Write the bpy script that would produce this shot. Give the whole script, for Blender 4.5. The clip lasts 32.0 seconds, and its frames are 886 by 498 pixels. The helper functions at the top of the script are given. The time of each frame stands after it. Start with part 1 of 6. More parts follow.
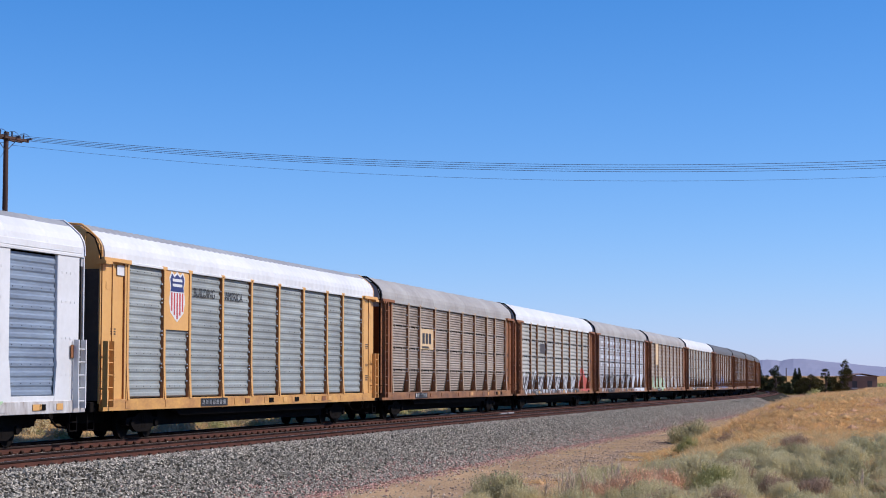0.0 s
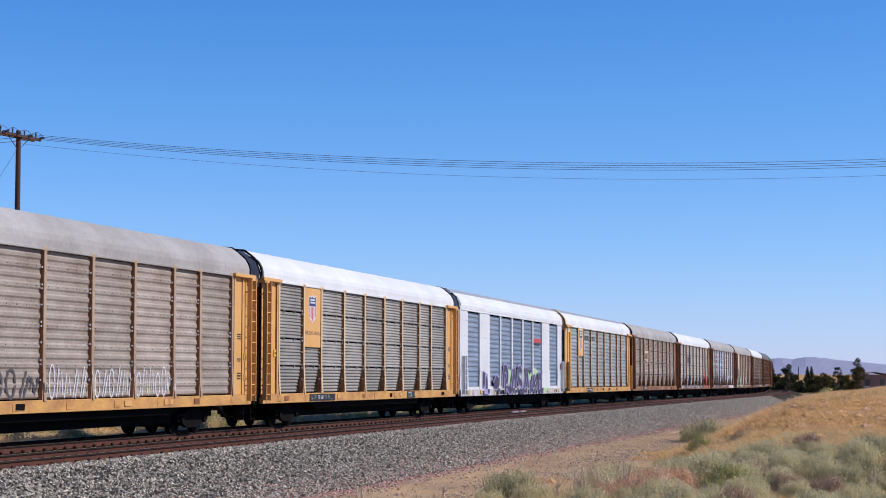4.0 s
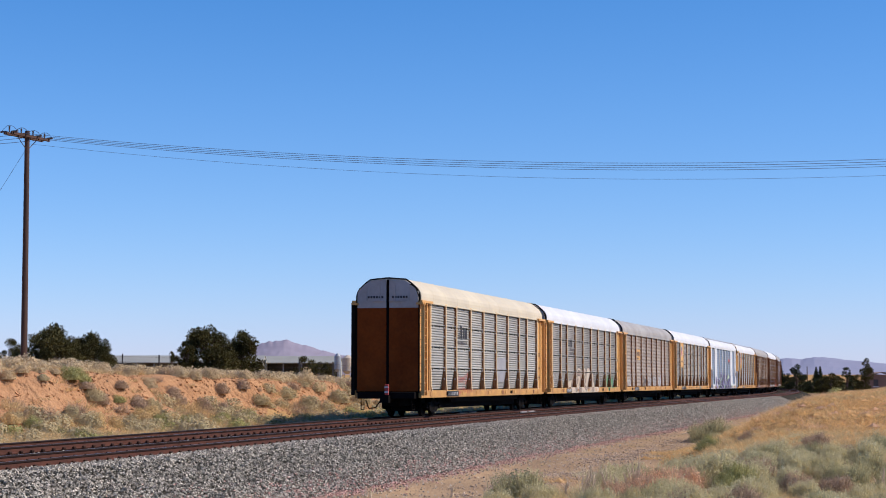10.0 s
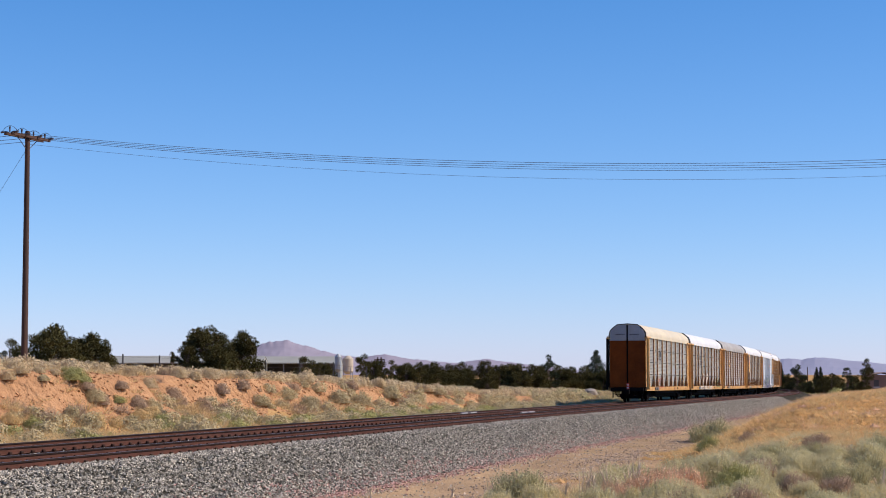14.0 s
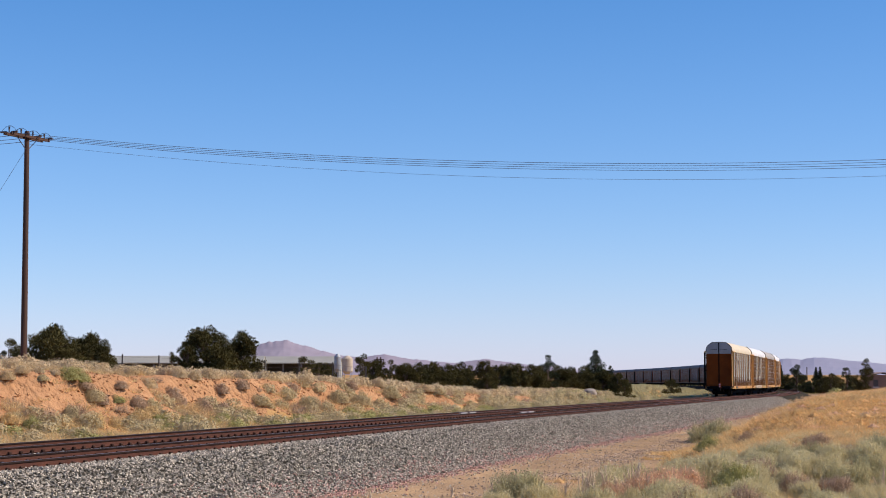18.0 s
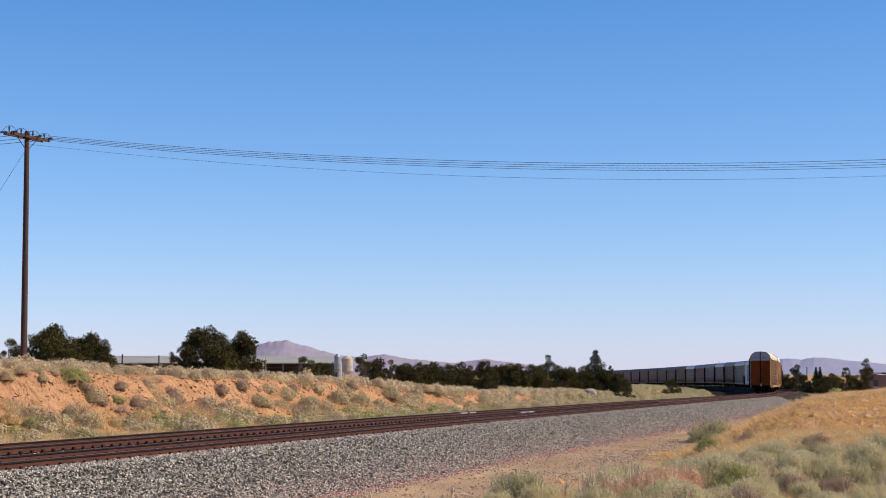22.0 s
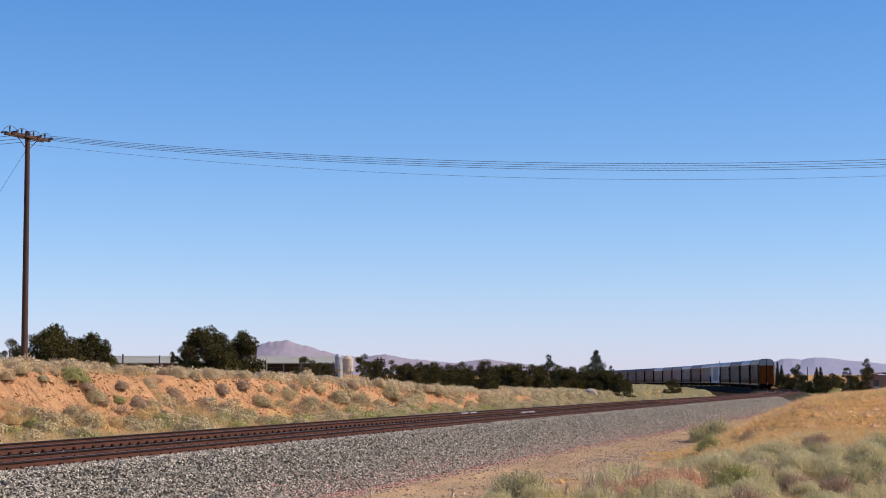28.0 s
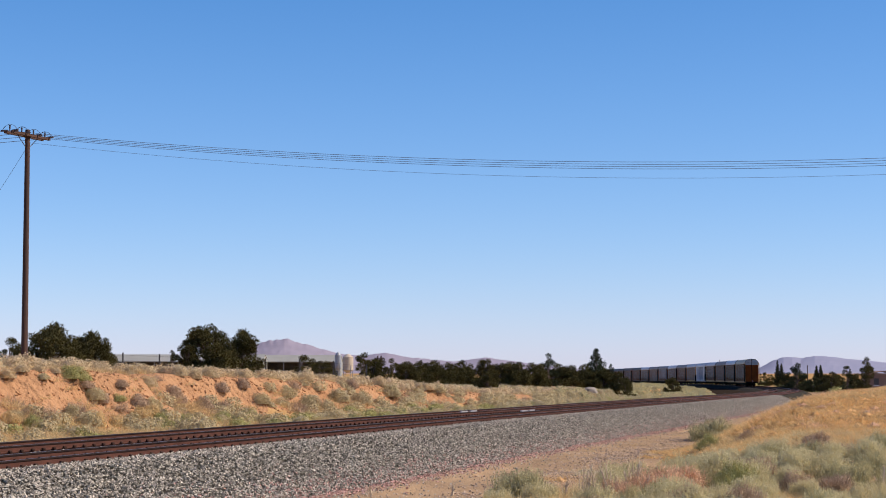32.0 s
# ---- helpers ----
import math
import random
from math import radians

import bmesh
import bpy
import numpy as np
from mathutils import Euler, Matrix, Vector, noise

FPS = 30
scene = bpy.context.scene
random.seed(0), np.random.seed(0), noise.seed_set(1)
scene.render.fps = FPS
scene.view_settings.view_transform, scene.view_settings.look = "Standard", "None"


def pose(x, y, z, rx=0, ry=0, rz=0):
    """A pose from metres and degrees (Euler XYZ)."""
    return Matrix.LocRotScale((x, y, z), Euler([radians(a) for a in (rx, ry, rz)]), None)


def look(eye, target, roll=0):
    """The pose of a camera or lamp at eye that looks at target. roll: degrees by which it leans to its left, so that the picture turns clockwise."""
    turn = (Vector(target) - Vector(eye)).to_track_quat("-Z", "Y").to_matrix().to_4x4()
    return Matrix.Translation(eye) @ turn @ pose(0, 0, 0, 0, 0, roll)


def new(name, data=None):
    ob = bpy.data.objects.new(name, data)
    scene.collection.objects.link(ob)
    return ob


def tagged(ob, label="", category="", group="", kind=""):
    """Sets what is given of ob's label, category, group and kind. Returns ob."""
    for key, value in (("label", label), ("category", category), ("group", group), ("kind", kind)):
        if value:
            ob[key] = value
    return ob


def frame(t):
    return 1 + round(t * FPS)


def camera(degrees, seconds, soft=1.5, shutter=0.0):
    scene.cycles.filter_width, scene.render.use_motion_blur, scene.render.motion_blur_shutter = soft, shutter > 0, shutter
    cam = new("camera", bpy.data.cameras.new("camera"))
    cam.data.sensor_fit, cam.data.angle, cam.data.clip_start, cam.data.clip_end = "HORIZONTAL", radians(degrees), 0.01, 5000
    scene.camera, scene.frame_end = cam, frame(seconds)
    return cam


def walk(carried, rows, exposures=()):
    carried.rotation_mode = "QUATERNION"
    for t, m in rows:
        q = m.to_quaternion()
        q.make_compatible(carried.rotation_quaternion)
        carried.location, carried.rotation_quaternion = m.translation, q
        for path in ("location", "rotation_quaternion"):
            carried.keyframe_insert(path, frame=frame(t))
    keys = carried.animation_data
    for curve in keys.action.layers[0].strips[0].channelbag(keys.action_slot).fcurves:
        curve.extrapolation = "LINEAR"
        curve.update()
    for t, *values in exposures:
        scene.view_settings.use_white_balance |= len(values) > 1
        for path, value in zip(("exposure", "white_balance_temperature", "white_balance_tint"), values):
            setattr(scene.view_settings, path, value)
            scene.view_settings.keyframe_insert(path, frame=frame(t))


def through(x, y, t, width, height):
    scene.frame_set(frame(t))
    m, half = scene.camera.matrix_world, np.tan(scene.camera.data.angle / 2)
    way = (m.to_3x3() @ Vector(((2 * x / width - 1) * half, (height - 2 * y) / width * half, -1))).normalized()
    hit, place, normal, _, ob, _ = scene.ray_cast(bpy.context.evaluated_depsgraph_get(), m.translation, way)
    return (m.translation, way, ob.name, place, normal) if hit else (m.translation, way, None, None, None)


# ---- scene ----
# ---- camera: on a tripod beside the line, nudged a little to the left over the first ten seconds ----
EYE_Z = 1.963
TILT = 3.819
cam = camera(26.914, 32.0, soft=0.98)


def aim(left, up):
    """The camera's pose, swung by so many thousandths of a radian to its left and upwards."""
    return pose(0, 0, EYE_Z, 90 + TILT + math.degrees(up / 1000), 0, math.degrees(left / 1000))


walk(cam, [(0.0, aim(-10.9, 0.6)), (0.2, aim(-8.6, 0.3)), (0.5, aim(-6.6, 0.0)), (1.0, aim(-6.0, -0.4)), (2.0, aim(-5.6, -0.9)), (3.0, aim(-5.2, -0.4)),
           (3.5, aim(-4.9, -0.3)), (5.5, aim(-3.2, 0.0)), (6.0, aim(-2.8, 0.0)), (7.0, aim(-1.7, 0.0)), (8.0, aim(-0.9, 0.0)), (9.0, aim(-0.2, 0.0)),
           (10.0, aim(0.0, -0.2)), (11.0, aim(0.2, -0.2)), (12.0, aim(0.3, 0.0)), (14.0, aim(0.2, 0.0)), (17.0, aim(-0.1, 0.0)), (23.0, aim(-0.1, 0.0)),
           (28.0, aim(0.2, 0.0)), (28.5, aim(0.3, -0.2)), (29.0, aim(0.3, -0.8)), (30.0, aim(0.3, -0.8)), (32.0, aim(0.2, -0.8))],
     exposures=[(0.0, 0.22, 4930, 11), (9.0, 0.26, 5120, 11), (11.0, 0.33, 5220, 11), (14.0, 0.36, 5360, 11), (17.0, 0.37, 5560, 12), (32.0, 0.37, 5600, 12)])

# ---- light: a clear morning, the sun high on the right ----
SUN_ELEVATION, SUN_AZIMUTH = 42.0, 95.0  # degrees; azimuth from +y towards +x
world = bpy.data.worlds.new("sky")
scene.world = world
world.use_nodes = True
_sky = world.node_tree.nodes.new("ShaderNodeTexSky")
_sky.sky_type, _sky.sun_disc = "NISHITA", False
_sky.sun_elevation, _sky.sun_rotation = radians(SUN_ELEVATION), radians(SUN_AZIMUTH)
_sky.air_density, _sky.dust_density, _sky.ozone_density, _sky.altitude = 1.2, 0.5, 4.0, 2000
# the dry desert air: deeper blue overhead, a lavender haze low down
_n, _l = world.node_tree.nodes, world.node_tree.links
_split, _join = _n.new("ShaderNodeSeparateColor"), _n.new("ShaderNodeCombineColor")
_l.new(_sky.outputs[0], _split.inputs[0])


def _blend(source, gain, other, lift):
    """source * gain + lift, where lift is a number or a share of another channel; never below a floor."""
    m = _n.new("ShaderNodeMath")
    m.operation = "MULTIPLY_ADD"
    _l.new(source, m.inputs[0])
    m.inputs[1].default_value, m.inputs[2].default_value = gain, lift
    if other:
        k = _n.new("ShaderNodeMath")
        k.operation = "MULTIPLY"
        _l.new(other, k.inputs[0])
        k.inputs[1].default_value = lift
        _l.new(k.outputs[0], m.inputs[2])
    low = _n.new("ShaderNodeMath")
    low.operation = "MAXIMUM"
    _l.new(m.outputs[0], low.inputs[0])
    low.inputs[1].default_value = 0.15
    return low.outputs[0]


_l.new(_blend(_split.outputs[0], 1.25, None, -1.02), _join.inputs[0])
_l.new(_blend(_split.outputs[1], 1.13, None, -0.62), _join.inputs[1])
_l.new(_blend(_split.outputs[2], 1.02, _split.outputs[0], 0.25), _join.inputs[2])
_l.new(_join.outputs[0], _n["Background"].inputs[0])
world.node_tree.nodes["Background"].inputs[1].default_value = 0.081
_sun = new("sun", bpy.data.lights.new("sun", "SUN"))
_sun.data.energy, _sun.data.angle, _sun.data.color = 4.8, radians(0.53), (1.0, 0.775, 0.53)
_a, _e = radians(SUN_AZIMUTH), radians(SUN_ELEVATION)
_sun.matrix_world = look((40, 20, 60), Vector((40, 20, 60)) - Vector((math.sin(_a) * math.cos(_e), math.cos(_a) * math.cos(_e), math.sin(_e))))

# ---- the railway line: curvature (1/m) and height of the rail along it, from which all else is laid out ----
S = np.arange(-200.0, 1500.0, 1.0)
BEND = np.interp(S, [-150, -35, 0, 60, 120, 180, 240, 300, 380, 500, 800, 1500], [0.0012, 0.0012, 0.00026, -0.00007, 0.00005, 0.00042, 0.00047, 0.00162, 0.00031, 0.00036, 0.00007, 0.0])
_h = np.cumsum(BEND)
HEADING = 1.30875 + _h - np.interp(0, S, _h)
_x, _y = np.cumsum(np.cos(HEADING)), np.cumsum(np.sin(HEADING))
LINE_X = _x - np.interp(0, S, _x) - 7.148
LINE_Y = _y - np.interp(0, S, _y) + 66.971
_z = np.interp(S, [-150, 0, 100, 200, 300, 450, 950, 1500], [0.1, 0.0, -0.47, -1.07, -1.5, -1.75, -4.26, -5.0])
LINE_Z = np.convolve(np.pad(_z, 30, mode="edge"), np.ones(61) / 61, mode="valid")


def on_line(s, side=0.0, up=0.0):
    """The place so far along the line, to its left (away from the camera) and above the rail heads."""
    h = np.interp(s, S, HEADING)
    return Vector((np.interp(s, S, LINE_X) - math.sin(h) * side, np.interp(s, S, LINE_Y) + math.cos(h) * side, np.interp(s, S, LINE_Z) + up))


def along(x, y):
    """For arrays of places: how far along the line and how far to its left they lie."""
    x, y = np.atleast_1d(x), np.atleast_1d(y)
    best, where = np.full(x.shape, 1e18), np.zeros(x.shape, int)
    for i in range(0, len(S), 5):
        d = (x - LINE_X[i]) ** 2 + (y - LINE_Y[i]) ** 2
        m = d < best
        best[m], where[m] = d[m], i
    h = HEADING[where]
    dx, dy = x - LINE_X[where], y - LINE_Y[where]
    return S[where] + dx * np.cos(h) + dy * np.sin(h), -np.sin(h) * dx + np.cos(h) * dy


# ---- materials ----
ALBEDO = 0.85  # the share of the colours named below that these dusty surfaces give back


def material(name, base, rough=0.8, metal=0.0, tint=None, scale=3.0, fine=40.0, amount=0.5, bump=0.3, bump_scale=60.0, random_tint=0.0, stretch=(1, 1, 1), island=0.0, coords="Object", bump_distance=0.02, gloss=0.5):
    """A surface whose colour wanders between base and tint at two scales, with fine relief."""
    m = bpy.data.materials.new(name)
    m.use_nodes = True
    n, l = m.node_tree.nodes, m.node_tree.links
    shader = n["Principled BSDF"]
    shader.inputs["Roughness"].default_value, shader.inputs["Metallic"].default_value = rough, metal
    shader.inputs["Specular IOR Level"].default_value = gloss
    co = n.new("ShaderNodeTexCoord")
    mp = n.new("ShaderNodeMapping")
    mp.inputs["Scale"].default_value = stretch
    l.new(co.outputs[coords], mp.inputs[0])

    def wander(sc, detail):
        t = n.new("ShaderNodeTexNoise")
        t.inputs["Scale"].default_value, t.inputs["Detail"].default_value = sc, detail
        l.new(mp.outputs[0], t.inputs["Vector"])
        return t.outputs["Fac"]

    big, small = wander(scale, 5.0), wander(fine, 3.0)
    mix = n.new("ShaderNodeMath")
    mix.operation = "MULTIPLY_ADD"
    l.new(small, mix.inputs[0])
    mix.inputs[1].default_value = 0.45
    l.new(big, mix.inputs[2])
    ramp = n.new("ShaderNodeValToRGB")
    tint = tint or tuple(c * 0.55 for c in base)
    base, tint = tuple(c * ALBEDO for c in base), tuple(c * ALBEDO for c in tint)
    ramp.color_ramp.elements[0].position, ramp.color_ramp.elements[1].position = 0.72 - 0.22, 0.72 + 0.22
    ramp.color_ramp.elements[0].color = (*[b * (1 - amount) + t * amount for b, t in zip(base, tint)], 1)
    ramp.color_ramp.elements[1].color = (*base, 1)
    l.new(mix.outputs[0], ramp.inputs[0])
    colour = ramp.outputs[0]
    for source, much in (("ShaderNodeObjectInfo", random_tint), ("ShaderNodeNewGeometry", island)):
        if much:
            g = n.new(source)
            v = n.new("ShaderNodeMapRange")
            v.inputs[3].default_value, v.inputs[4].default_value = 1 - much, 1 + much
            l.new(g.outputs["Random" if much is random_tint and source.endswith("Info") else "Random Per Island"], v.inputs[0])
            hsv = n.new("ShaderNodeHueSaturation")
            l.new(v.outputs[0], hsv.inputs["Value"])
            l.new(colour, hsv.inputs["Color"])
            colour = hsv.outputs[0]
    l.new(colour, shader.inputs["Base Color"])
    if bump:
        b = n.new("ShaderNodeBump")
        b.inputs["Strength"].default_value, b.inputs["Distance"].default_value = bump, bump_distance
        l.new(wander(bump_scale, 4.0), b.inputs["Height"])
        l.new(b.outputs[0], shader.inputs["Normal"])
    return m


RUST = material("rusty_steel", (0.122, 0.05, 0.032), 0.85, 0.0, (0.056, 0.025, 0.018), 1.5, 25, 0.8, 0.3, gloss=0.15)
# near-black that paints the shade line along each rail head
HEAD_SHADE = material("shade_dark_steel", (0.04, 0.026, 0.021), 0.9, 0.0, (0.018, 0.013, 0.011), 1.5, 20, 0.8, 0.1, gloss=0.1)
RAIL_HEAD = material("worn_rail_head", (0.36, 0.3, 0.27), 0.42, 0.6, (0.18, 0.12, 0.1), 0.6, 12, 0.7, 0.1)
TIE = material("rust_stained_tie", (0.08, 0.043, 0.03), 0.9, 0, (0.038, 0.022, 0.016), 2, 30, 0.8, 0.4, random_tint=0.25, gloss=0.1)
# bed colour darkened to paint the shade in gaps between the stones
BALLAST = material("gap_shaded_ballast", (0.1, 0.092, 0.074), 0.95, 0, (0.015, 0.014, 0.012), 9.0, 16.0, 1.0, 1.0, 18, bump_distance=0.06, gloss=0.0)
STONE = material("ballast_stone", (0.5, 0.455, 0.365), 0.95, 0, (0.29, 0.26, 0.21), 3, 40, 0.7, 0.3, island=0.75, gloss=0.0)
RED_STONE = material("reddish_stone", (0.6, 0.38, 0.31), 0.9, 0, (0.36, 0.2, 0.165), 3, 40, 0.7, 0.3, island=0.5, gloss=0.0)
POLE_WOOD = material("creosoted_pole_wood", (0.1, 0.048, 0.03), 0.85, 0, (0.035, 0.018, 0.013), 2, 30, 0.9, 0.4, stretch=(1, 1, 0.08))
CABLE = material("dark_cable", (0.11, 0.1, 0.11), 0.6, 0.3, None, 2, 10, 0.3, 0)
GALV = material("galvanised_panel", (0.465, 0.455, 0.405), 0.7, 0.05, (0.27, 0.26, 0.235), 0.5, 7, 0.8, 0.1, random_tint=0.1, stretch=(1, 1, 3))
GALV_DIM = material("weathered_grey_panel", (0.41, 0.39, 0.35), 0.7, 0.05, (0.21, 0.195, 0.17), 0.5, 7, 0.9, 0.1, random_tint=0.13, stretch=(1, 1, 3))
GALV_BROWN = material("grimy_brown_panel", (0.45, 0.39, 0.325), 0.7, 0.05, (0.2, 0.15, 0.11), 0.45, 7, 0.95, 0.15, random_tint=0.12, stretch=(1, 1, 3))
GALV_BLUE = material("clean_galvanised_panel", (0.36, 0.385, 0.37), 0.65, 0.05, (0.21, 0.225, 0.22), 0.5, 7, 0.9, 0.1, random_tint=0.08, stretch=(1, 1, 4))
# brown that paints shade onto the narrow sides of posts and corner sheets
SHADE_EDGE = material("shade_brown_edge", (0.36, 0.15, 0.05), 0.8, 0, (0.2, 0.075, 0.03), 1.5, 12, 0.9, 0.1)
PANEL_BLUE = material("bluish_galvanised_panel", (0.25, 0.305, 0.385), 0.6, 0.05, (0.15, 0.18, 0.24), 0.6, 5, 0.95, 0.1, random_tint=0.12, stretch=(0.6, 1, 5))
END_DARK = material("dark_brown_end_paint", (0.075, 0.058, 0.046), 0.8, 0, (0.03, 0.025, 0.022), 0.8, 8, 0.9, 0.1)
ROOF_CREST = material("mid_grey_roof_crest", (0.36, 0.365, 0.37), 0.6, 0.0, (0.25, 0.25, 0.255), 0.5, 6, 0.8, 0.05)
YELLOW = material("faded_yellow_paint", (0.73, 0.42, 0.12), 0.55, 0, (0.6, 0.31, 0.08), 0.6, 9, 0.8, 0.1)
PALE_YELLOW = material("sun_bleached_yellow_paint", (0.76, 0.57, 0.32), 0.6, 0, (0.54, 0.36, 0.17), 0.6, 9, 0.7, 0.1)
ORANGE = material("orange_brown_paint", (0.33, 0.135, 0.04), 0.65, 0, (0.16, 0.062, 0.022), 0.6, 8, 0.9, 0.1)
# orange-brown of the end doors, darkened for the shade on the car ends
DOOR_SHADE = material("shade_darkened_door_paint", (0.25, 0.058, 0.008), 0.85, 0, (0.12, 0.028, 0.005), 0.6, 8, 0.9, 0.1, gloss=0.1)
TAN_POST = material("dusty_tan_paint", (0.5, 0.38, 0.25), 0.7, 0, (0.26, 0.16, 0.09), 0.6, 9, 0.8, 0.1)
PALE_PANEL = material("pale_streaked_panel", (0.5, 0.49, 0.5), 0.6, 0.15, (0.3, 0.29, 0.29), 0.5, 7, 0.9, 0.1, random_tint=0.1, stretch=(1, 1, 2))
WHITE = material("white_car_paint", (0.78, 0.78, 0.78), 0.45, 0, (0.6, 0.59, 0.57), 0.6, 6, 0.7, 0.05)
# white of the door tops, greyed in the colour for their shade
SHADE_WHITE = material("shade_greyed_white_paint", (0.5, 0.49, 0.48), 0.7, 0, (0.34, 0.32, 0.3), 0.6, 6, 0.8, 0.05)
ROOF_WHITE = material("white_roof_sheet", (0.78, 0.78, 0.77), 0.5, 0, (0.6, 0.6, 0.59), 0.5, 6, 0.7, 0.05)
ROOF_CREAM = material("cream_roof_sheet", (0.7, 0.62, 0.43), 0.6, 0, (0.52, 0.45, 0.33), 0.5, 6, 0.7, 0.05)
ROOF_GREY = material("dull_grey_roof_sheet", (0.42, 0.405, 0.38), 0.75, 0.0, (0.26, 0.24, 0.22), 0.5, 6, 0.8, 0.05)
BLACK_STEEL = material("black_grimy_steel", (0.014, 0.012, 0.011), 0.9, 0.0, (0.007, 0.006, 0.006), 2, 20, 0.8, 0.2, gloss=0.03)
# near-black that paints the darkness of gaps, holes and the cars' inside
UNLIT_BLACK = material("unlit_black", (0.01, 0.009, 0.009), 0.95, 0, None, 2, 20, 0.3, 0, gloss=0.0)
LETTER_BLACK = material("black_lettering", (0.025, 0.025, 0.028), 0.6, 0, None, 2, 20, 0.4, 0)
LETTER_WHITE = material("white_lettering", (0.75, 0.75, 0.73), 0.6, 0, None, 2, 20, 0.3, 0)
SOIL_TAN = material("pale_tan_dirt", (0.47, 0.33, 0.19), 0.95, 0, (0.3, 0.21, 0.13), 0.35, 2.5, 0.9, 0.8, 9, coords="Object", bump_distance=0.06, gloss=0.0)
SOIL_ORANGE = material("orange_clay", (0.54, 0.315, 0.16), 0.95, 0, (0.35, 0.19, 0.095), 0.6, 5, 0.95, 1.0, 3.2, bump_distance=0.3, gloss=0.0)
SOIL_GRASS = material("soil_with_dry_litter", (0.56, 0.36, 0.15), 0.95, 0, (0.4, 0.245, 0.1), 0.7, 7, 0.9, 0.6, 12, bump_distance=0.06, gloss=0.0)
BARK = material("grey_brown_bark", (0.16, 0.11, 0.08), 0.9, 0, (0.08, 0.055, 0.04), 3, 30, 0.8, 0.5)
def leaf_material(name, base, tint, through=0.45, island=0.3):
    """Thin leaves and blades, which let part of the light through."""
    m = material(name, base, 0.85, 0, tint, 1.0, 10, 0.7, 0, island=island, gloss=0.12)
    n, l = m.node_tree.nodes, m.node_tree.links
    shader = n["Principled BSDF"]
    thin = n.new("ShaderNodeBsdfTranslucent")
    l.new(shader.inputs["Base Color"].links[0].from_socket, thin.inputs[0])
    mix = n.new("ShaderNodeMixShader")
    mix.inputs[0].default_value = through
    l.new(shader.outputs[0], mix.inputs[1])
    l.new(thin.outputs[0], mix.inputs[2])
    l.new(mix.outputs[0], n["Material Output"].inputs[0])
    return m


SAGE_BANK = leaf_material("olive_sage_leaf", (0.66, 0.56, 0.33), (0.5, 0.43, 0.245), 0.4, 0.18)
SAGE_STRAW = leaf_material("straw_tinged_sage_leaf", (0.76, 0.62, 0.385), (0.6, 0.49, 0.3), 0.4, 0.18)
CLOD = material("orange_clod", (0.53, 0.305, 0.155), 0.95, 0, (0.35, 0.19, 0.095), 2, 20, 0.9, 0.4, island=0.3, gloss=0.0)
SAGE = leaf_material("grey_green_sage_leaf", (0.6, 0.55, 0.3), (0.44, 0.4, 0.22), 0.45, 0.15)
SAGE_PALE = leaf_material("pale_silvery_sage_leaf", (0.77, 0.69, 0.4), (0.64, 0.58, 0.33), 0.5, 0.1)
SAGE_GREEN = leaf_material("green_brush_leaf", (0.52, 0.5, 0.2), (0.37, 0.36, 0.15), 0.4, 0.22)
BRUSH_DEAD = leaf_material("dead_grey_brush", (0.58, 0.43, 0.29), (0.41, 0.3, 0.2), 0.3, 0.3)
GRASS_GOLD = leaf_material("dry_golden_grass", (0.86, 0.59, 0.26), (0.7, 0.43, 0.16), 0.45)
GRASS_PALE = leaf_material("pale_straw_grass", (0.82, 0.64, 0.33), (0.66, 0.48, 0.22))
DRY_STALK = material("bleached_dry_stalk", (0.85, 0.68, 0.44), 0.85, 0, (0.6, 0.48, 0.34), 4, 30, 0.7, 0)
GRASS_RUST = leaf_material("russet_dry_grass", (0.86, 0.6, 0.39), (0.7, 0.46, 0.28))
JUNIPER = leaf_material("juniper_foliage", (0.105, 0.092, 0.028), (0.036, 0.034, 0.013), 0.1, 0.28)
PINE = leaf_material("dark_conifer_foliage", (0.06, 0.07, 0.032), (0.026, 0.034, 0.018), 0.12, 0.4)

# the violet haze of distance is mixed into this rock colour
HILL = material("rock_with_violet_haze", (0.31, 0.275, 0.325), 0.95, 0, (0.275, 0.24, 0.29), 0.006, 0.03, 0.8, 0)
GRAF_CREAM = material("cream_spray_paint", (0.62, 0.5, 0.36), 0.7, 0, (0.74, 0.65, 0.5), 0.8, 6, 0.9, 0)
GRAF_DARK = material("dark_spray_paint", (0.06, 0.055, 0.06), 0.7, 0, (0.12, 0.1, 0.09), 1, 9, 0.6, 0)
GRAF_PURPLE = material("dark_purple_spray_paint", (0.07, 0.055, 0.11), 0.7, 0, (0.04, 0.03, 0.06), 1, 9, 0.6, 0)
GRAF_LILAC = material("lilac_spray_paint", (0.4, 0.34, 0.62), 0.7, 0, (0.3, 0.26, 0.5), 1, 9, 0.6, 0)
GRAF_LIME = material("lime_spray_paint", (0.42, 0.62, 0.3), 0.7, 0, (0.5, 0.6, 0.45), 1, 9, 0.6, 0)
GRAF_GREEN = material("green_spray_paint", (0.16, 0.36, 0.17), 0.7, 0, (0.1, 0.22, 0.1), 1, 9, 0.6, 0)
GRAF_WHITE = material("white_spray_paint", (0.72, 0.74, 0.78), 0.7, 0, (0.55, 0.57, 0.6), 1, 9, 0.6, 0)
GRAF_RED = material("red_spray_paint", (0.55, 0.11, 0.07), 0.7, 0, (0.4, 0.1, 0.08), 1, 9, 0.6, 0)
GRAF_BLUE = material("blue_spray_paint", (0.2, 0.3, 0.6), 0.7, 0, (0.3, 0.36, 0.55), 1, 9, 0.6, 0)
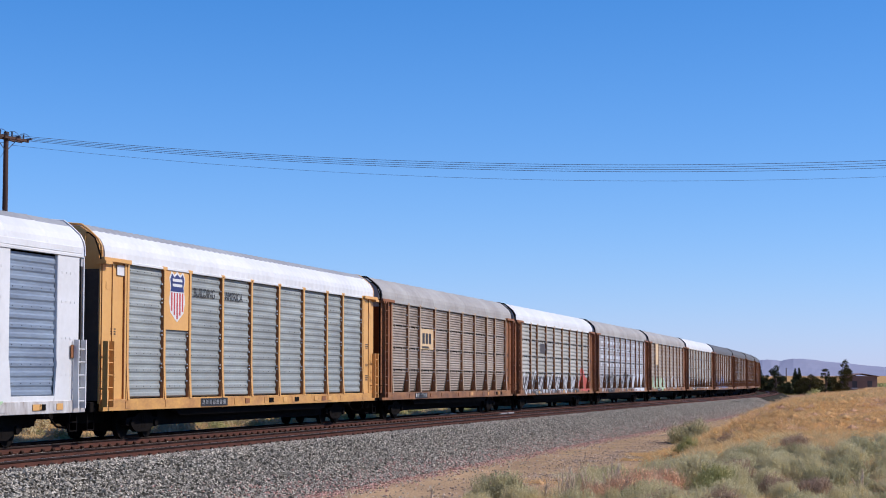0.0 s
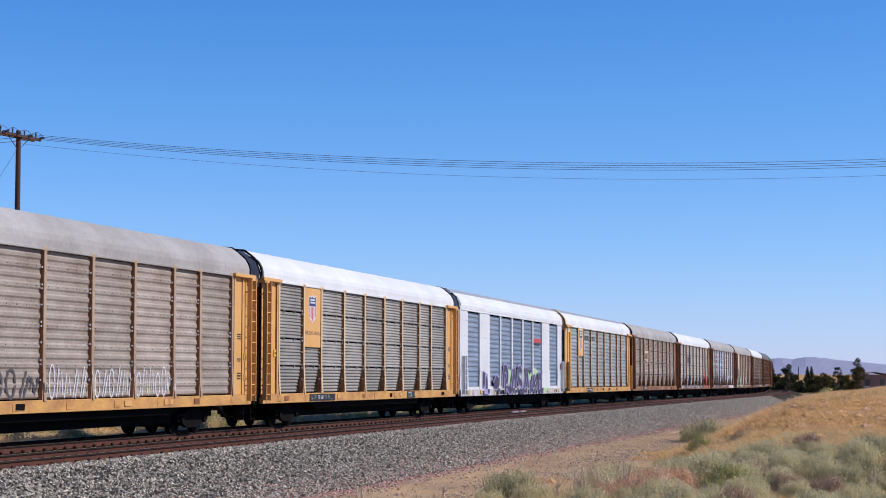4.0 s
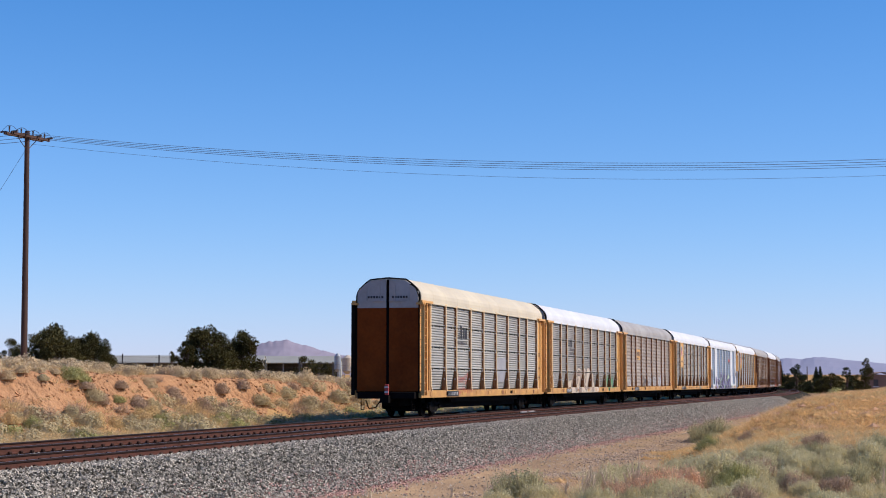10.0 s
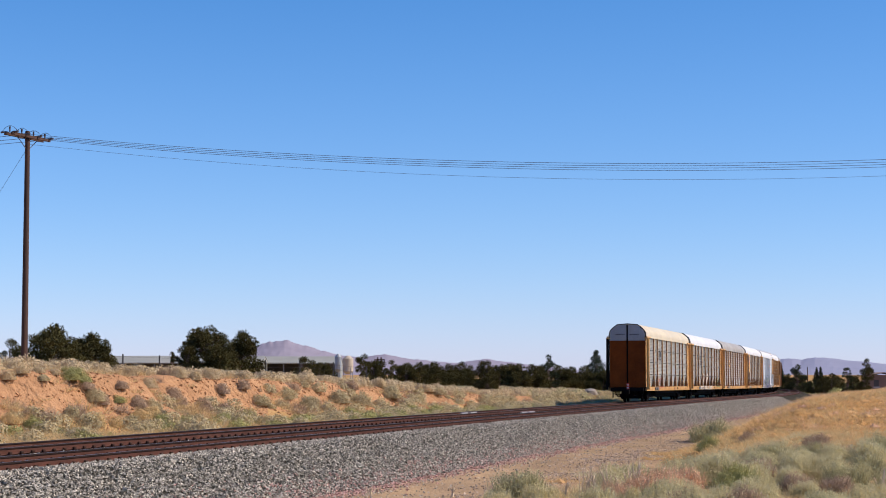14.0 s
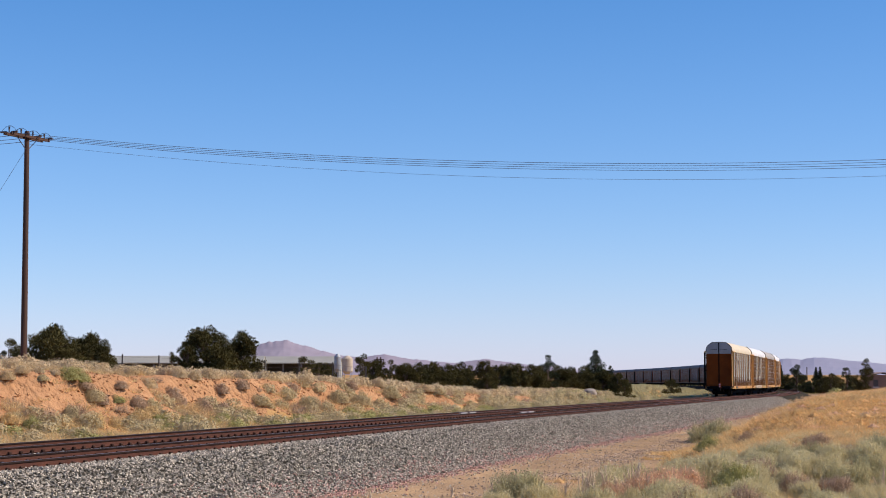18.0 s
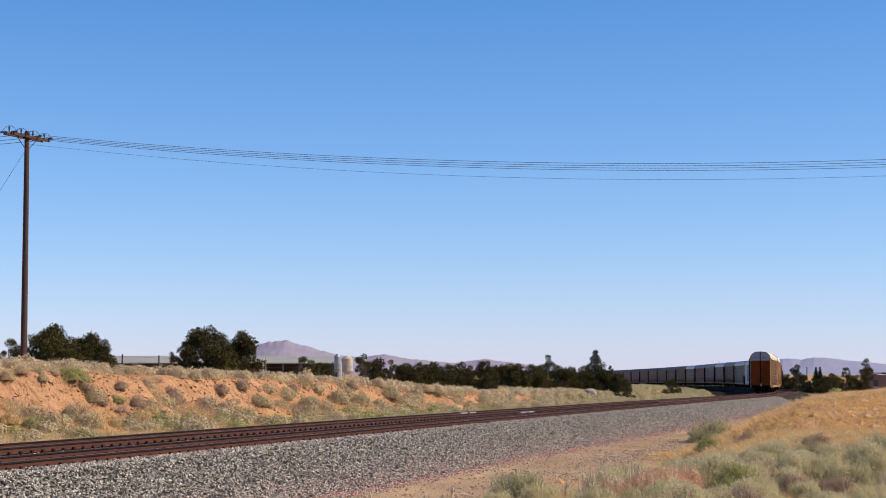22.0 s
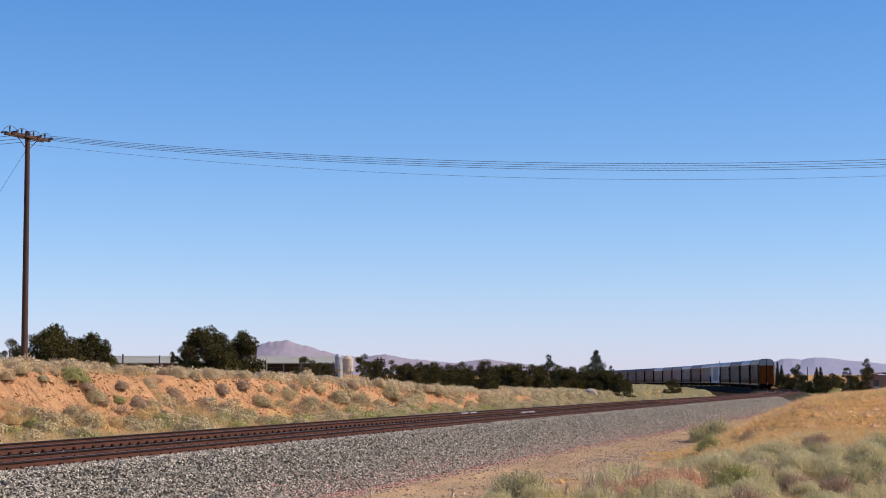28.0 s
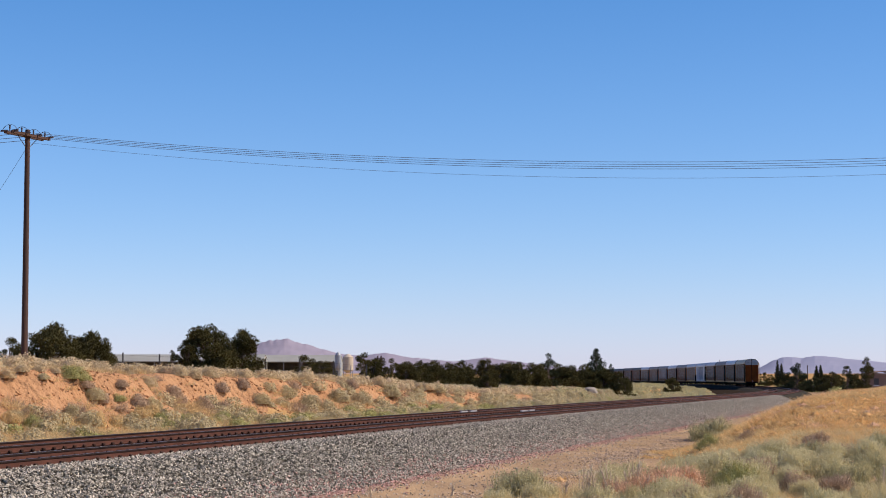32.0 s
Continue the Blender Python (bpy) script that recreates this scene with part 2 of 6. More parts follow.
EMBLEM_BLUE = material("navy_emblem_paint", (0.03, 0.04, 0.16), 0.5, 0, None, 2, 20, 0.3, 0)
EMBLEM_GOLD = material("bright_yellow_placard", (0.75, 0.5, 0.03), 0.5, 0, None, 2, 20, 0.2, 0)
EMBLEM_RED = material("red_emblem_paint", (0.5, 0.06, 0.05), 0.5, 0, None, 2, 20, 0.3, 0)
BARN_ROOF = material("pale_metal_barn_roof", (0.36, 0.36, 0.31), 0.75, 0.0, (0.29, 0.29, 0.25), 0.3, 4, 0.7, 0.1)
BARN_WALL = material("dark_barn_wall", (0.12, 0.11, 0.1), 0.9, 0, (0.07, 0.065, 0.06), 0.4, 5, 0.8, 0.1)
SILO = material("pale_weathered_silo_metal", (0.62, 0.53, 0.4), 0.6, 0.0, (0.42, 0.34, 0.25), 0.8, 6, 0.8, 0.1)
SILO_GREY = material("grey_silo_metal", (0.42, 0.44, 0.46), 0.5, 0.4, (0.3, 0.31, 0.33), 0.8, 6, 0.8, 0.1)
HOUSE_WALL = material("reddish_brown_house_wall", (0.3, 0.19, 0.14), 0.9, 0, (0.2, 0.13, 0.1), 0.5, 8, 0.7, 0.2)
GREY_ROOF = material("grey_shed_cladding", (0.33, 0.33, 0.34), 0.8, 0, (0.22, 0.22, 0.23), 0.5, 8, 0.7, 0.2)
ROCK = material("pale_orange_boulder", (0.5, 0.32, 0.2), 0.9, 0, (0.34, 0.2, 0.13), 1.5, 9, 0.8, 0.6)
PALE_STEEL = material("bright_worn_steel", (0.5, 0.47, 0.44), 0.5, 0.3, (0.45, 0.42, 0.4), 2, 12, 0.6, 0.1)
GRAVEL_HEAP = material("grey_gravel_heap", (0.34, 0.3, 0.25), 0.95, 0, (0.22, 0.19, 0.16), 2, 12, 0.8, 0.6)
# soil coloured near black to stand for the train's shadow
TRAIN_SHADE = material("train_shaded_soil", (0.045, 0.034, 0.024), 0.95, 0, (0.025, 0.019, 0.014), 0.5, 6, 0.8, 0.4, 12, gloss=0.0)
RUBBLE = material("grey_brown_rubble", (0.56, 0.45, 0.34), 0.95, 0, (0.36, 0.28, 0.22), 3, 40, 0.7, 0.3, island=0.6, gloss=0.0)
TAN_STONE = material("tan_gravel", (0.56, 0.43, 0.29), 0.95, 0, (0.36, 0.27, 0.19), 3, 40, 0.7, 0.3, island=0.7, gloss=0.0)
SILL = material("grimy_orange_sill_paint", (0.7, 0.39, 0.09), 0.65, 0, (0.3, 0.13, 0.05), 1.3, 9, 0.75, 0.15, stretch=(0.6, 1, 1.5))
SILL_WHITE = material("rust_streaked_white_paint", (0.7, 0.69, 0.67), 0.6, 0, (0.26, 0.2, 0.16), 1.8, 9, 0.9, 0.1, stretch=(1, 1, 0.4))
SILL_BROWN = material("grimy_brown_sill_paint", (0.34, 0.16, 0.055), 0.7, 0, (0.1, 0.045, 0.025), 1.6, 9, 0.9, 0.15, stretch=(0.6, 1, 1.5))
GRAF_TAN = material("tan_spray_paint", (0.4, 0.29, 0.22), 0.7, 0, (0.28, 0.2, 0.15), 1, 9, 0.8, 0)
# roof of the far cars, darkened in colour for their shaded side
SHADE_ROOF = material("shade_dark_roof", (0.11, 0.11, 0.112), 0.7, 0.0, (0.11, 0.11, 0.115), 0.5, 6, 0.8, 0.05)
# panel grey of the far cars, toned to their shaded left side
SHADE_PANEL = material("shade_toned_panel", (0.4, 0.37, 0.345), 0.75, 0.05, (0.22, 0.2, 0.18), 0.5, 7, 0.9, 0.1, random_tint=0.3, stretch=(1, 1, 3))
# rock colour with the bluish haze of distance mixed in
HILL_FAR = material("rock_with_blue_haze", (0.295, 0.3, 0.4), 0.95, 0, (0.265, 0.27, 0.36), 0.006, 0.03, 0.8, 0)


# ---- building helpers ----
def part(name, bm, mat, parent, label=""):
    """Links a bmesh as one mesh object under a thing or a part."""
    me = bpy.data.meshes.new(name)
    bm.to_mesh(me)
    bm.free()
    me.materials.append(mat)
    return hang(name, me, parent, label)


def hang(name, me, parent, label="", m=None):
    ob = new(name, me)
    ob.parent = parent
    if m is not None:
        ob.matrix_basis = m
    return tagged(ob, label)


def box(bm, x0, x1, y0, y1, z0, z1, bevel=0.0):
    made = bmesh.ops.create_cube(bm, size=1.0, matrix=Matrix.LocRotScale(((x0 + x1) / 2, (y0 + y1) / 2, (z0 + z1) / 2), None, (abs(x1 - x0), abs(y1 - y0), abs(z1 - z0))))
    if bevel:
        edges = {e for v in made["verts"] for e in v.link_edges}
        bmesh.ops.bevel(bm, geom=list(edges), offset=bevel, segments=1, affect="EDGES")
    return bm


def rod(bm, a, b, r0, r1=None, seg=8):
    a, b = Vector(a), Vector(b)
    d = b - a
    m = Matrix.Translation((a + b) / 2) @ d.to_track_quat("Z", "Y").to_matrix().to_4x4()
    bmesh.ops.create_cone(bm, cap_ends=True, segments=seg, radius1=r0, radius2=r0 if r1 is None else r1, depth=d.length, matrix=m)
    return bm


def prism(bm, outline, axis, lo, hi):
    """A flat outline pushed out along x, y or z (the outline gives the other two coordinates, in order)."""
    put = {"x": lambda p, t: (t, p[0], p[1]), "y": lambda p, t: (p[0], t, p[1]), "z": lambda p, t: (p[0], p[1], t)}[axis]
    a = [bm.verts.new(put(p, lo)) for p in outline]
    b = [bm.verts.new(put(p, hi)) for p in outline]
    n = len(outline)
    bm.faces.new(a[::-1])
    bm.faces.new(b)
    for i in range(n):
        bm.faces.new((a[i], a[(i + 1) % n], b[(i + 1) % n], b[i]))
    bmesh.ops.recalc_face_normals(bm, faces=bm.faces[:])
    return bm


def mesh_np(name, verts, faces, mats, which=None, smooth=False):
    """A mesh from arrays: verts (n, 3), faces (m, 3) or (m, 4)."""
    verts, faces = np.asarray(verts, np.float32), np.asarray(faces, np.int32)
    me = bpy.data.meshes.new(name)
    k = faces.shape[1]
    me.vertices.add(len(verts))
    me.vertices.foreach_set("co", verts.ravel())
    me.loops.add(faces.size)
    me.loops.foreach_set("vertex_index", faces.ravel())
    me.polygons.add(len(faces))
    me.polygons.foreach_set("loop_start", np.arange(0, faces.size, k, dtype=np.int32))
    me.polygons.foreach_set("use_smooth", np.full(len(faces), smooth))
    for m in mats:
        me.materials.append(m)
    if which is not None:
        me.polygons.foreach_set("material_index", np.asarray(which, np.int32))
    me.update(calc_edges=True)
    return me


def sweep(name, outline, s0, s1, step, mats, closed=False, which=None, smooth=False):
    """An outline of (side, up) drawn along the railway line."""
    ss = np.arange(s0, s1 + step / 2, step)
    h, x, y, z = (np.interp(ss, S, a) for a in (HEADING, LINE_X, LINE_Y, LINE_Z))
    o = np.array(outline, float)
    side, up = o[:, 0][None, :], o[:, 1][None, :]
    v = np.stack([x[:, None] - np.sin(h)[:, None] * side, y[:, None] + np.cos(h)[:, None] * side, z[:, None] + up + 0 * side], -1).reshape(-1, 3)
    n, k = len(ss), len(o)
    i, j = np.meshgrid(np.arange(n - 1), np.arange(k if closed else k - 1), indexing="ij")
    j2 = (j + 1) % k
    f = np.stack([i * k + j, (i + 1) * k + j, (i + 1) * k + j2, i * k + j2], -1).reshape(-1, 4)
    w = None if which is None else np.tile(which, n - 1)
    return mesh_np(name, v, f[:, ::-1], mats, w, smooth)


def vnoise(x, y, seed=0):
    """Smooth noise of about -1 to 1 over arrays."""
    xi, yi = np.floor(x), np.floor(y)
    fx, fy = x - xi, y - yi
    fx, fy = fx * fx * (3 - 2 * fx), fy * fy * (3 - 2 * fy)

    def h(a, b):
        t = np.sin(a * 127.1 + b * 311.7 + seed * 74.7) * 43758.5453
        return (t - np.floor(t)) * 2 - 1

    return (h(xi, yi) * (1 - fx) + h(xi + 1, yi) * fx) * (1 - fy) + (h(xi, yi + 1) * (1 - fx) + h(xi + 1, yi + 1) * fx) * fy


def ease(v, a, b):
    t = np.clip((v - a) / (b - a), 0, 1)
    return t * t * (3 - 2 * t)


# ---- the ground: a cut bank beyond the line, a grassy mound on this side, then the plain out to the horizon ----
def bank_edge(s, side):
    """How far into the cut bank a place lies: the slope runs from about 8 to 14.6, its steep rim from 12.3 to 13.9."""
    return side + vnoise(s / 9.0, s * 0, 3) * 1.3 + vnoise(s / 1.9, side / 4, 16) * 0.5 - 5.0 * ease(s, 170, 240)


def ground_z(x, y):
    x, y = np.atleast_1d(np.asarray(x, float)), np.atleast_1d(np.asarray(y, float))
    s, side = along(x, y)
    rail = np.interp(s, S, LINE_Z)
    lumps = vnoise(x / 5.3, y / 5.3, 1) * 0.14 + vnoise(x / 1.7, y / 1.7, 2) * 0.07
    bank = np.interp(s, [-60, -15, 0, 28, 40, 52, 64, 76, 88, 100, 112, 136, 230, 400], [3.2, 3.0, 2.95, 2.6, 2.5, 2.2, 2.1, 1.65, 1.3, 1.1, 0.95, 0.8, 0.7, 0.45])
    slant = s + side * 0.55
    gully = np.abs(vnoise(slant / 2.6, side / 9, 4)) * 0.6 + np.abs(vnoise(slant / 0.9, side / 3, 14)) * 0.3 + np.abs(vnoise(slant / 0.45, side / 1.1, 15)) * 0.1
    edge = bank_edge(s, side)
    t = 0.68 * ease(edge, 8.2, 14.6) + 0.32 * ease(edge, 12.3, 13.9)
    far = -0.72 + bank * t - gully * np.clip(t * (1 - t) * 4, 0, 1) * 0.8 + ease(side, 15, 26) * 0.35
    mound = ease(-side + vnoise(x / 7, y / 7, 5) * 0.8, 13.5, 21.5) * ease(s + vnoise(x / 6, y / 6, 6) * 2, -24, 14) * 2.4 * (1 - 0.55 * ease(s, 90, 260))
    near = -1.32 + mound + ease(-side, 20, 34) * 0.55 * ease(-s, -30, 25)
    z = np.where(side > 0, far, near) + lumps * np.where((side > 4.5) | (side < -9.5), 1.0, 0.25)
    middle = (side > -8.3) & (side < 4.2)
    z = np.where(middle, -1.4, z)
    r = np.hypot(x, y)
    z = rail + z
    plain = -3.0 + vnoise(x / 90, y / 90, 7) * 0.6
    k = np.maximum(ease(np.abs(side), 90, 260), ease(r, 900, 1500))
    z = z * (1 - k) + plain * k
    feet = ease(r, 2.0, 14.0)
    return 0.25 * (1 - feet) + z * feet


def make_ground():
    inner = np.radians(np.linspace(-17.5, 17.5, 400))
    rest = np.radians(np.linspace(17.5, 342.5, 110)[1:-1])
    bearing = np.concatenate([inner, rest])
    radii = np.concatenate([np.geomspace(0.01, 30, 34)[:-1], np.arange(30, 130, 0.48), np.geomspace(130, 420, 130), np.geomspace(420, 4900, 70)[1:]])
    b, r = np.meshgrid(bearing, radii, indexing="ij")
    x, y = np.sin(b) * r, np.cos(b) * r
    z = ground_z(x.ravel(), y.ravel()).reshape(x.shape)
    s, side = along(x.ravel(), y.ravel())
    s, side = s.reshape(x.shape), side.reshape(x.shape)
    n, k = x.shape
    v = np.stack([x, y, z], -1).reshape(-1, 3)
    i, j = np.meshgrid(np.arange(n), np.arange(k - 1), indexing="ij")
    i2 = (i + 1) % n
    f = np.stack([i * k + j, i * k + j + 1, i2 * k + j + 1, i2 * k + j], -1).reshape(-1, 4)
    patch = vnoise(x / 3.1, y / 3.1, 11) * 1.4 + vnoise(x / 0.9, y / 0.9, 12) * 0.7
    edge = bank_edge(s, side)
    clay = (edge + patch * 0.7 > 10.6) & (edge + patch * 0.6 < 15.5) & (s + 15 * patch < 110)
    road = (side > -14.2 + patch * 0.6) & (side < 4.5)
    # strip inside the bend whose colour holds the train's cast shadow
    train_shade = (side > 3.5) & (side + patch < 12.0) & (s + 6 * patch > 228) & (s < 520)
    zone = np.where(train_shade, 3, np.where(clay, 1, np.where(road, 0, 2)))[:, :-1].ravel()
    c = len(v)
    v = np.concatenate([v, [[0, 0, float(ground_z(0, 0)[0])]]])
    ring = np.arange(n) * k
    f = np.concatenate([f, np.stack([ring, np.roll(ring, -1), np.full(n, c), np.full(n, c)], -1)[::2]])
    zone = np.concatenate([zone, np.full(len(f) - len(zone), 2)])
    me = mesh_np("ground", v, f[:, ::-1], [SOIL_TAN, SOIL_ORANGE, SOIL_GRASS, TRAIN_SHADE], zone, True)
    tagged(new("ground", me), "dry sandy ground with an orange clay cut bank and a grassy mound", "ground", kind="structure")


make_ground()

# ---- the two tracks on their ballast ----
SECOND = -4.0  # the empty track lies this far to the right of the train's
GAUGE = 0.755
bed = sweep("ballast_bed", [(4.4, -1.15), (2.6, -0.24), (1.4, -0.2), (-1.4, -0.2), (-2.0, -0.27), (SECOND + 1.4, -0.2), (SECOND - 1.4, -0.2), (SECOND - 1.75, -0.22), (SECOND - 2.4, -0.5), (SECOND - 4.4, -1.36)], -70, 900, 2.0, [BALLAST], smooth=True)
tagged(new("ballast_bed", bed), "grey crushed-stone ballast bed with a sloping shoulder", "ballast", kind="structure")
RAIL = [(-0.07, -0.18), (-0.07, -0.165), (-0.015, -0.145), (-0.012, -0.05), (-0.037, -0.04), (-0.037, -0.006), (-0.03, 0.0), (0.03, 0.0), (0.037, -0.006), (0.037, -0.04), (0.012, -0.05), (0.015, -0.145), (0.07, -0.165), (0.07, -0.18)]


def make_track(centre, label):
    track = tagged(new("railway_track"), label, "railway track", kind="structure")
    for g in (-GAUGE, GAUGE):
        # flanks and undersides of the head take the painted shade
        which = [1 if i == 6 else 2 if i in (3, 4, 5, 7, 8, 9) else 0 for i in range(len(RAIL))]
        me = sweep("rail", [(centre + g + a, b) for a, b in RAIL], -60, 900, 2.0, [RUST, RAIL_HEAD, HEAD_SHADE], True, which)
        hang("rail", me, track, "rusty steel rail with a worn head")
    return track


train_track = make_track(0.0, "rusty steel railway track under the freight train on grey ballast")
empty_track = make_track(SECOND, "rusty empty railway track with spiked rails on grey ballast")


def make_ties(track, centre):
    """The nearest ties are pieces of their own, each with its plates and clips; the rest are one mesh."""
    bm = bmesh.new()
    box(bm, -0.115, 0.115, -1.3, 1.3, -0.36, -0.185, 0.015)
    for g in (-GAUGE, GAUGE):
        box(bm, -0.1, 0.1, g - 0.17, g + 0.17, -0.186, -0.168)
        for e in (-1, 1):
            box(bm, -0.07, 0.07, g + e * 0.075, g + e * 0.14, -0.168, -0.105, 0.015)
    me = bpy.data.meshes.new("tie")
    bm.to_mesh(me)
    bm.free()
    me.materials.append(TIE)
    tri = box(bmesh.new(), -0.115, 0.115, -1.3, 1.3, -0.36, -0.18)
    bmesh.ops.triangulate(tri, faces=tri.faces[:])
    tri.verts.index_update()
    co = np.array([v.co for v in tri.verts])
    faces = np.array([[v.index for v in f.verts] for f in tri.faces])
    tri.free()
    vs, fs, n = [], [], 0
    s = -36.0
    while s < 420:
        h = float(np.interp(s, S, HEADING))
        m = Matrix.Translation(on_line(s, centre)) @ Matrix.Rotation(h, 4, "Z")
        if s < 100:
            hang("tie", me, track, m=m)
        else:
            r = np.array(m)
            vs.append(co @ r[:3, :3].T + r[:3, 3])
            fs.append(faces + n)
            n += len(co)
        s += 0.61
    rest = hang("more_ties", mesh_np("more_ties", np.concatenate(vs), np.concatenate(fs), [TIE]), track)
    tagged(rest, kind="stuff")


# ---- the freight train: covered car carriers ----
HALF = 13.95
ROOF_LINE = [(-1.53, 5.26), (-1.525, 5.5), (-1.49, 5.66), (-1.38, 5.85), (-1.1, 6.1), (-0.86, 6.27), (0.0, 6.34), (0.86, 6.27), (1.1, 6.1), (1.38, 5.85), (1.49, 5.66), (1.525, 5.5), (1.53, 5.26)]
BAYS = [1.95, 4.72, 6.8, 9.7, 12.5, 15.4, 18.2, 21.1, 23.18, 25.95]
WHITE_BAYS = [(1.9, 4.55), (6.85, 9.45), (9.7, 12.4), (12.7, 15.3), (15.6, 18.2), (18.45, 21.05), (23.35, 26.0)]
PANEL_LOW, PANEL_HIGH = 1.25, 5.2
MADE = {}
CAR_RIBS = {}


def once(key, build, mats):
    """Meshes alike are built once and shared."""
    key = (key, tuple(m.name for m in mats))
    if key not in MADE:
        bm = bmesh.new()
        build(bm)
        me = bpy.data.meshes.new(str(key[0][0]))
        bm.to_mesh(me)
        bm.free()
        for m in mats:
            me.materials.append(m)
        MADE[key] = me
    return MADE[key]


RIB = (0.18, 0.5, 0.68, 0.98)  # where a rib rises, ends, meets its groove and leaves it again


def tuck(z):
    """How far the lowest row of panels leans in under the car."""
    return 0.17 * max(0.0, min(1.0, (2.22 - z) / 0.97))


def panel_mesh(width, rows, pitch, mat, z0=PANEL_LOW, z1=PANEL_HIGH, holes=False):
    """A ribbed side panel, its face towards -y, in rows with open slots between them."""
    def build(bm):
        gap = 0.045 if rows > 1 else 0.0
        deep = 0.028 if holes else 0.034
        tall = (z1 - z0 - gap * (rows - 1)) / rows
        for r in range(rows):
            lo = z0 + r * (tall + gap)
            n = max(2, round(tall / pitch))
            p = tall / n
            line = [(0.05, lo)]
            for i in range(n):
                a = lo + i * p
                line += [(0.0, a + RIB[0] * p), (0.0, a + RIB[1] * p), (deep, a + RIB[2] * p), (deep, a + RIB[3] * p)]
            line.append((0.05, lo + tall))
            a = [bm.verts.new((-width / 2, y, z)) for y, z in line]
            b = [bm.verts.new((width / 2, y, z)) for y, z in line]
            for i in range(len(line) - 1):
                bm.faces.new((a[i], b[i], b[i + 1], a[i + 1]))
        if rows > 1:
            for r in range(1, rows):
                z = z0 + r * (tall + gap) - gap / 2
                for x in (-width * 0.25, width * 0.2):
                    box(bm, x - 0.03, x + 0.03, -0.015, 0.03, z - 0.06, z + 0.06)
            for v in bm.verts:
                v.co.y += tuck(v.co.z)
        if holes:
            n = max(2, round((z1 - z0) / pitch))
            for i in range(1, n, 2):
                z = z0 + (z1 - z0) * (i + 0.37) / n
                for k in range(5):
                    x = -width / 2 + width * (k + 0.5) / 5
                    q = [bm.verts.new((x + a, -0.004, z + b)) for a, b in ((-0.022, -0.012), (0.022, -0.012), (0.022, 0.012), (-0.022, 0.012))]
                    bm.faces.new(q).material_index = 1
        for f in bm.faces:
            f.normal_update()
    return once(("panel", round(width, 3), rows, pitch, z0, z1, holes), build, [mat, UNLIT_BLACK])


def post_mesh(mat, flare=True):
    def build(bm):
        box(bm, -0.075, 0.075, -0.1, 0.03, 1.22, 5.26, 0.012)
        box(bm, -0.17, 0.17, -0.1, 0.0, 5.19, 5.3, 0.01)
        if flare:
            prism(bm, [(-0.075, 1.9), (0.075, 1.9), (0.11, 1.45), (0.13, 1.2), (-0.13, 1.2), (-0.11, 1.45)], "y", -0.115, -0.005)
            prism(bm, [(-0.1, 2.25), (-0.115, 1.75), (-0.14, 1.35), (-0.15, 1.2), (0.14, 1.2), (0.02, 2.25)], "x", -0.07, 0.07)
        for z in (1.75, 2.17, 2.28, 2.75, 3.18, 3.29, 3.75, 4.18, 4.29, 4.75):
            for x in (-0.095, 0.095):
                for f in {f for v in bmesh.ops.create_cube(bm, size=0.045, matrix=Matrix.Translation((x, -0.03, z)))["verts"] for f in v.link_faces}:
                    f.material_index = 1
        bm.normal_update()
        # faces across the car get their shade as a brown colour
        for f in bm.faces:
            if abs(f.normal.x) > 0.9 and f.calc_area() > 0.01:
                f.material_index = 2
    return once(("post", flare), build, [mat, WHITE, SHADE_EDGE])


def roof_mesh(mat, ribs, crest):
    def build(bm):
        xs = np.linspace(-13.6, 13.6, 216)
        rings = []
        for i, x in enumerate(xs):
            lift = (0.018 if (i // 2) % 2 else 0.0) if ribs else (0.02 if i % 18 == 0 else 0.0)
            rings.append([bm.verts.new((x, y * (1 + lift / 3), z + lift)) for y, z in ROOF_LINE])
        for a, b in zip(rings, rings[1:]):
            for i in range(len(a) - 1):
                f = bm.faces.new((a[i], b[i], b[i + 1], a[i + 1]))
                if 3 < i < len(a) - 5:
                    f.material_index = 1
        for ring in (rings[0], rings[-1]):
            low = [bm.verts.new((v.co.x, v.co.y * 0.96, v.co.z - 0.08)) for v in ring]
            for i in range(len(ring) - 1):
                bm.faces.new((ring[i], ring[i + 1], low[i + 1], low[i]))
        bmesh.ops.recalc_face_normals(bm, faces=bm.faces[:])
    return once(("roof", ribs), build, [mat, crest])


def end_mesh(top, side):
    """One leaf of an end door (side -1 or 1), the painted part below or the hood part above."""
    def build(bm):
        g = 0.07 * side
        if top:
            outline = [(g, 4.98), (1.44 * side, 4.98), (1.44 * side, 5.68), (1.33 * side, 5.84), (1.06 * side, 6.07), (0.83 * side, 6.22), (g, 6.28)]
        else:
            outline = [(g, 1.18), (1.44 * side, 1.18), (1.44 * side, 4.975), (g, 4.975)]
        prism(bm, outline, "x", -13.8, -13.65)
        if top:
            for y in (0.35 * side, 1.0 * side):
                box(bm, -13.84, -13.78, y - 0.02, y + 0.02, 5.3, 6.0)
            box(bm, -13.88, -13.8, min(g, 0.7 * side), max(g, 0.7 * side), 5.28, 5.32)
        else:
            for z in (2.4, 3.7):
                box(bm, -13.82, -13.78, min(g, 1.42 * side), max(g, 1.42 * side), z - 0.02, z + 0.02)
    return build


